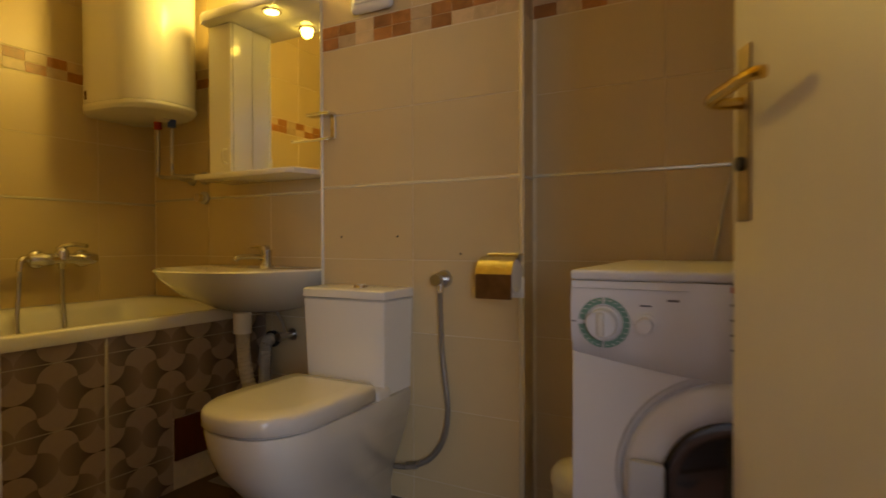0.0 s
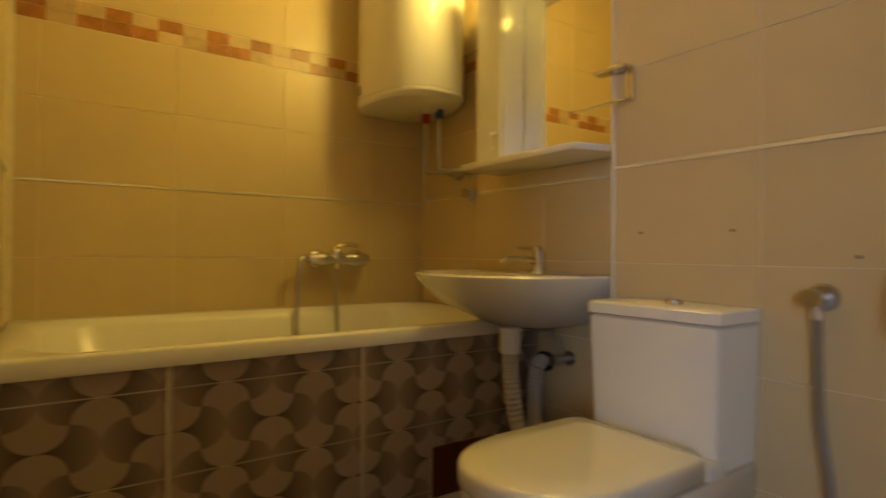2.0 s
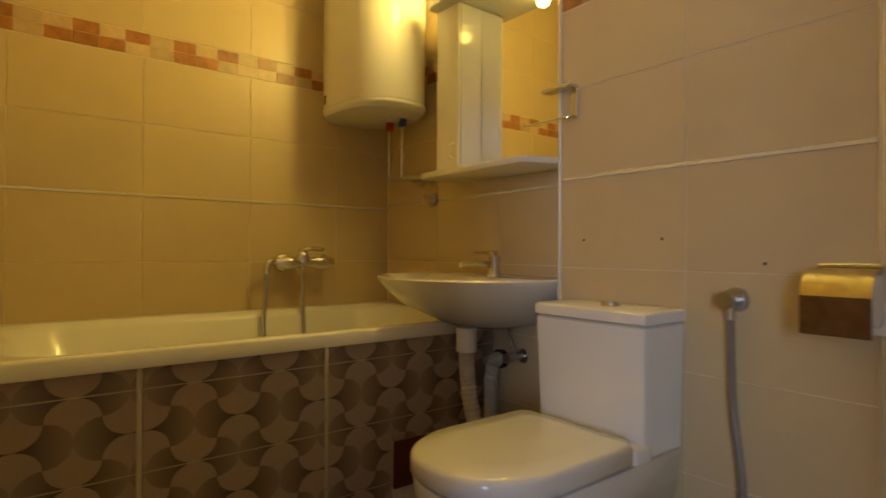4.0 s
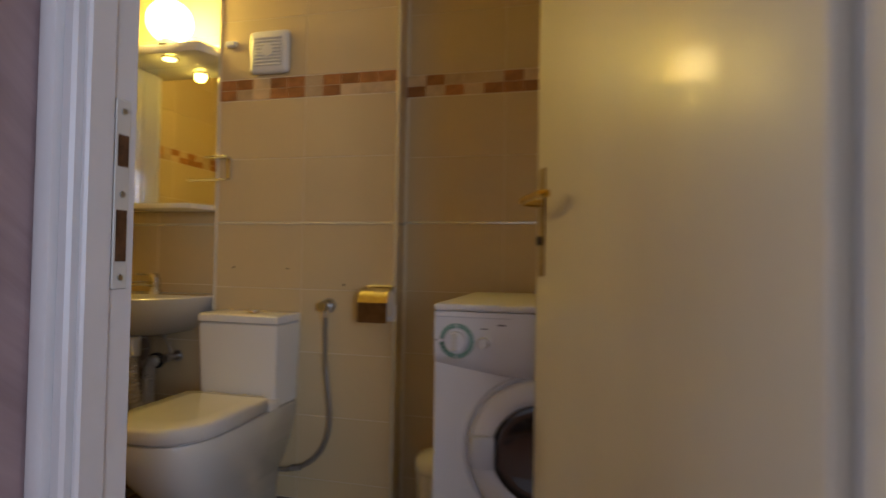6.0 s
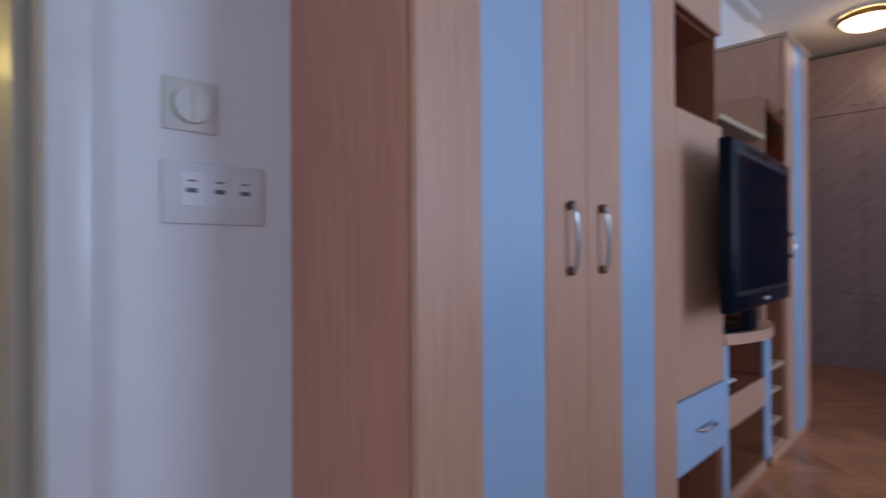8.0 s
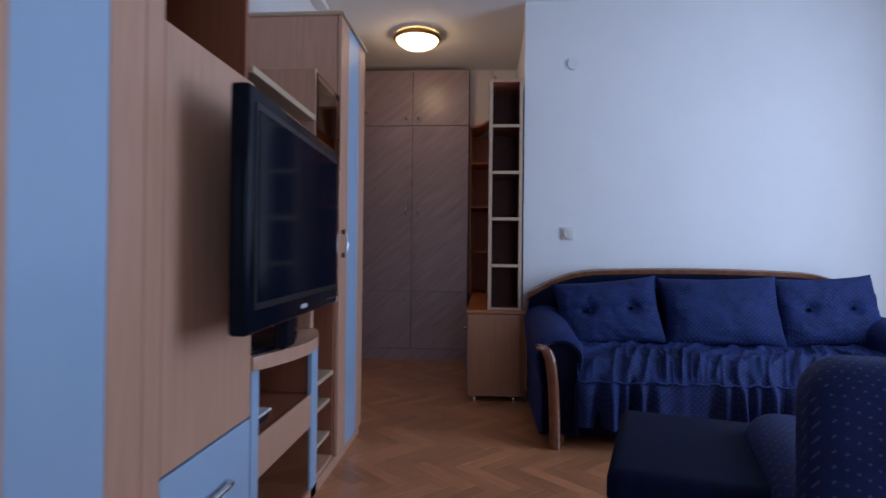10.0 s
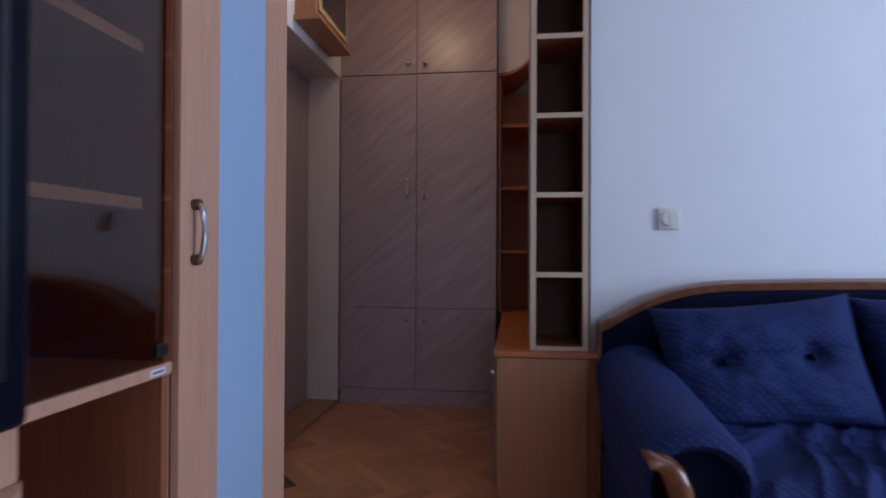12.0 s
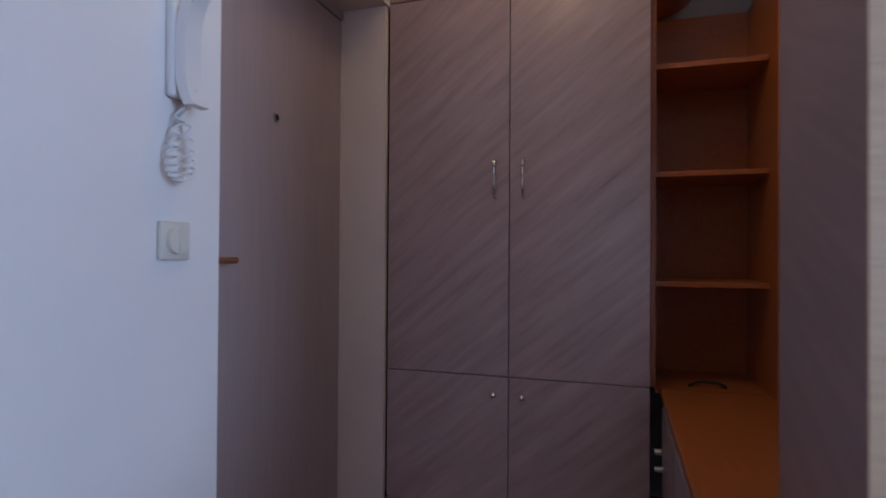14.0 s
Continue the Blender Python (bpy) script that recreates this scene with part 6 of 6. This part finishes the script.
def ottoman():
    t = thing("ottoman", (2.5, -1.4, 0), "navy fabric ottoman with an overhanging padded top", "ottoman")
    m = Matrix.Translation((2.56, -1.55, 0)) @ Matrix.Rotation(radians(-17), 4, "Z")
    bm = boxes((-0.31, 0.31, -0.22, 0.22, 0.31, 0.425), bev=0.035, seg=4)
    bmesh.ops.transform(bm, matrix=m, verts=bm.verts)
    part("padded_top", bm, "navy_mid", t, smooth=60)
    bm = boxes((-0.27, 0.27, -0.19, 0.19, 0.0, 0.315), bev=0.01, seg=2)
    bmesh.ops.transform(bm, matrix=m, verts=bm.verts)
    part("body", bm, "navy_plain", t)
    t = thing("armchair", (2.2, -1.95, 0), "navy dotted armchair with rounded padded arm", "armchair")
    m = Matrix.Translation((2.28, -1.98, 0)) @ Matrix.Rotation(radians(-17), 4, "Z")
    for nm, b, bev in (("armrest", (-0.36, 0.36, 0.12, 0.34, 0.05, 0.50), 0.09), ("armrest", (-0.36, 0.36, -0.62, -0.40, 0.05, 0.50), 0.09), ("seat", (-0.33, 0.36, -0.40, 0.12, 0.05, 0.40), 0.05), ("backrest", (-0.45, -0.22, -0.60, 0.32, 0.05, 0.78), 0.09)):
        bm = boxes(b, bev=bev, seg=5)
        bmesh.ops.transform(bm, matrix=m, verts=bm.verts)
        part(nm, bm, "navy", t, smooth=60)


ottoman()


# ---- tiles and parquet pieces ----
def piece_mesh(name, sx, sy, sz, material, bev=0.0012):
    return finish(name, boxes((-sx / 2, sx / 2, -sy / 2, sy / 2, -sz / 2, sz / 2), bev=bev), material, 0)


MESHES = {}


def put_piece(name, parent, size, at, material, bev=0.0012):
    key = (name, material) + tuple(round(s, 4) for s in size)
    if key not in MESHES:
        MESHES[key] = piece_mesh(name, *size, material, bev)
    ob = new(name, MESHES[key])
    ob.parent = parent
    ob.location = at
    return ob


ROWS_Z = [(0.003, 0.0845), (0.087, 0.338), (0.3405, 0.592), (0.5945, 0.846), (0.8485, 1.112), (1.124, 1.3855), (1.388, 1.634), (1.729, 1.978), (1.98, 2.228), (2.23, 2.478), (2.48, 2.676)]
GAP, TH = 0.0026, 0.0014


def tile_wall(parent, axis, fixed, sgn, a, b, start, tile_w=0.40, dz=0.0):
    """Tiles on the plane axis = fixed, facing sgn, between a and b along the other axis."""
    def at(u, z, d):
        return (u, fixed + sgn * d, z) if axis == "y" else (fixed + sgn * d, u, z)
    def size(w, h, t):
        return (w, t, h) if axis == "y" else (t, w, h)
    k0 = math.floor((a - start) / tile_w)
    cols = []
    k = k0
    while start + k * tile_w < b - 0.004:
        u0, u1 = max(a, start + k * tile_w), min(b, start + (k + 1) * tile_w)
        if u1 - u0 > 0.012:
            cols.append((u0 + GAP / 2, u1 - GAP / 2))
        k += 1
    for z0, z1 in ROWS_Z:
        z0, z1 = (z0 + dz if z0 > 0.9 else z0), (z1 + dz if 0.9 < z1 < 2.6 else z1)
        for u0, u1 in cols:
            put_piece("tile", parent, size(u1 - u0, z1 - z0, TH), at((u0 + u1) / 2, (z0 + z1) / 2, TH / 2), "tile")
    # metal trim line
    put_piece("trim", parent, size(b - a, 0.010, 0.005), at((a + b) / 2, 1.118 + dz, 0.0025), "alu")
    # mosaic border, two courses
    n = max(1, round((b - a) / 0.08))
    w = (b - a) / n
    rng = random.Random(int(abs(fixed) * 1000) + int(a * 10))
    for r in range(2):
        for i in range(n):
            dark = (i + r) % 2 == 0
            if rng.random() < 0.18:
                dark = not dark
            put_piece("mosaic_tile", parent, size(w - 0.001, 0.0435, TH), at(a + w * (i + 0.5), 1.6595 + dz + r * 0.0445, TH / 2), "mosaic_a" if dark else "mosaic_b", 0.0006)


tile_wall(wall_bath_left, "x", BX0, 1, BY0 + 0.01, BY1, BY1 - 0.28 - 0.40 * 4, dz=-0.02)
tile_wall(wall_bath_back, "y", BY1, -1, BX0 + 0.01, BOXX0, BX0)
tile_wall(wall_bath_back, "y", BY1, -1, BOXX1, BX1, BOXX1 + 0.01, dz=0.010)
tile_wall(wall_bath_shaft, "y", BOXY, -1, BOXX0, BOXX1 - 0.006, BOXX1 - 0.40 * 3)
tile_wall(wall_bath_shaft, "x", BOXX1, 1, BOXY, BY1 - 0.012, BOXY)
tile_wall(wall_bath_shaft, "x", BOXX0, -1, BOXY, BY1 - 0.012, BOXY)
put_piece("trim", wall_bath_shaft, (0.016, 0.016, 2.66), (BOXX1 + 0.003, BOXY - 0.003, 1.34), "alu", 0.005)
put_piece("trim", wall_bath_shaft, (0.012, 0.012, 2.66), (BOXX0 - 0.003, BOXY - 0.003, 1.34), "alu", 0.004)
tile_wall(wall_partition, "y", 0.2065, 1, BX0 + 0.012, DX0 - 0.05, BX0)
tile_wall(wall_bath_right, "x", BX1, -1, 0.22, BY1 - 0.012, 0.22)
for hx, hz in ((-1.30, 0.93), (-1.05, 0.93), (-0.80, 0.87)):
    put_piece("drill_hole", wall_bath_shaft, (0.007, 0.002, 0.007), (hx, BOXY - 0.0035, hz), "dark", 0.0005)
x = BX0
while x < BX1:
    y = BY0
    while y < BY1:
        x1, y1 = min(x + 0.33, BX1), min(y + 0.33, BY1)
        put_piece("tile", floor_bath, (x1 - x - 0.004, y1 - y - 0.004, 0.008), ((x + x1) / 2, (y + y1) / 2, -0.004), "floor_tile")
        y += 0.33
    x += 0.33
put_piece("threshold", floor_bath, (0.80, 0.11, 0.02), (-0.045, 0.20, 0.002), "skirting", 0.004)

# herringbone parquet, nearest staves as pieces, the rest joined
SW, SL = 0.068, 0.34
near_stave = finish("stave", boxes((-SL / 2 + 0.0006, SL / 2 - 0.0006, -SW / 2 + 0.0006, SW / 2 - 0.0006, -0.004, 0.0), bev=0.0006), "parquet", 0)
rest_v, rest_f = [], []
spots = []
for a in range(-60, 61):
    for b in range(-40, 41):
        for kind in (0, 1):
            # classic herringbone lattice turned by 45 degrees
            px = a * SW + b * SL
            py = a * SW - b * SL
            u, v = (px + SL / 2, py + SW / 2) if kind == 0 else (px + SL + SW / 2, py - SL / 2 + SW)
            c45 = math.sqrt(0.5)
            X, Y = c45 * (u - v) + 3.2, c45 * (u + v) - 1.0
            if -0.7 < X < 6.0 and -4.0 < Y < 0.45 and (Y < 0.11 or X > 4.95):
                spots.append((X, Y, 45 if kind == 0 else 135))
spots.sort(key=lambda s: abs(s[0] - 4.0) * 0.8 + abs(s[1] + 0.55) * 1.6)
for X, Y, ang in spots[:300]:
    ob = new("stave", near_stave)
    ob.parent = floor_living
    ob.location, ob.rotation_euler = (X, Y, 0), (0, 0, radians(ang))
for X, Y, ang in spots[300:]:
    c, s = math.cos(radians(ang)), math.sin(radians(ang))
    base = len(rest_v)
    for dx, dy in ((-1, -1), (1, -1), (1, 1), (-1, 1)):
        lx, ly = dx * (SL / 2 - 0.0006), dy * (SW / 2 - 0.0006)
        rest_v.append((X + c * lx - s * ly, Y + s * lx + c * ly, 0.0))
    rest_f.append((base, base + 1, base + 2, base + 3))
me = bpy.data.meshes.new("staves")
me.from_pydata(rest_v, [], rest_f)
me.materials.append(M["parquet"])
st = new("staves", me)
st.parent = floor_living
tagged(st, kind="stuff")
# oak skirting in the hall
solid("baseboard", boxes((3.83, 4.84, 0.232, 0.2465, 0.0, 0.055), (4.59, 4.604, -3.9, -1.19, 0, 0.055), bev=0.003), "skirting", "oak baseboard along the wall", "baseboard", kind="structure")
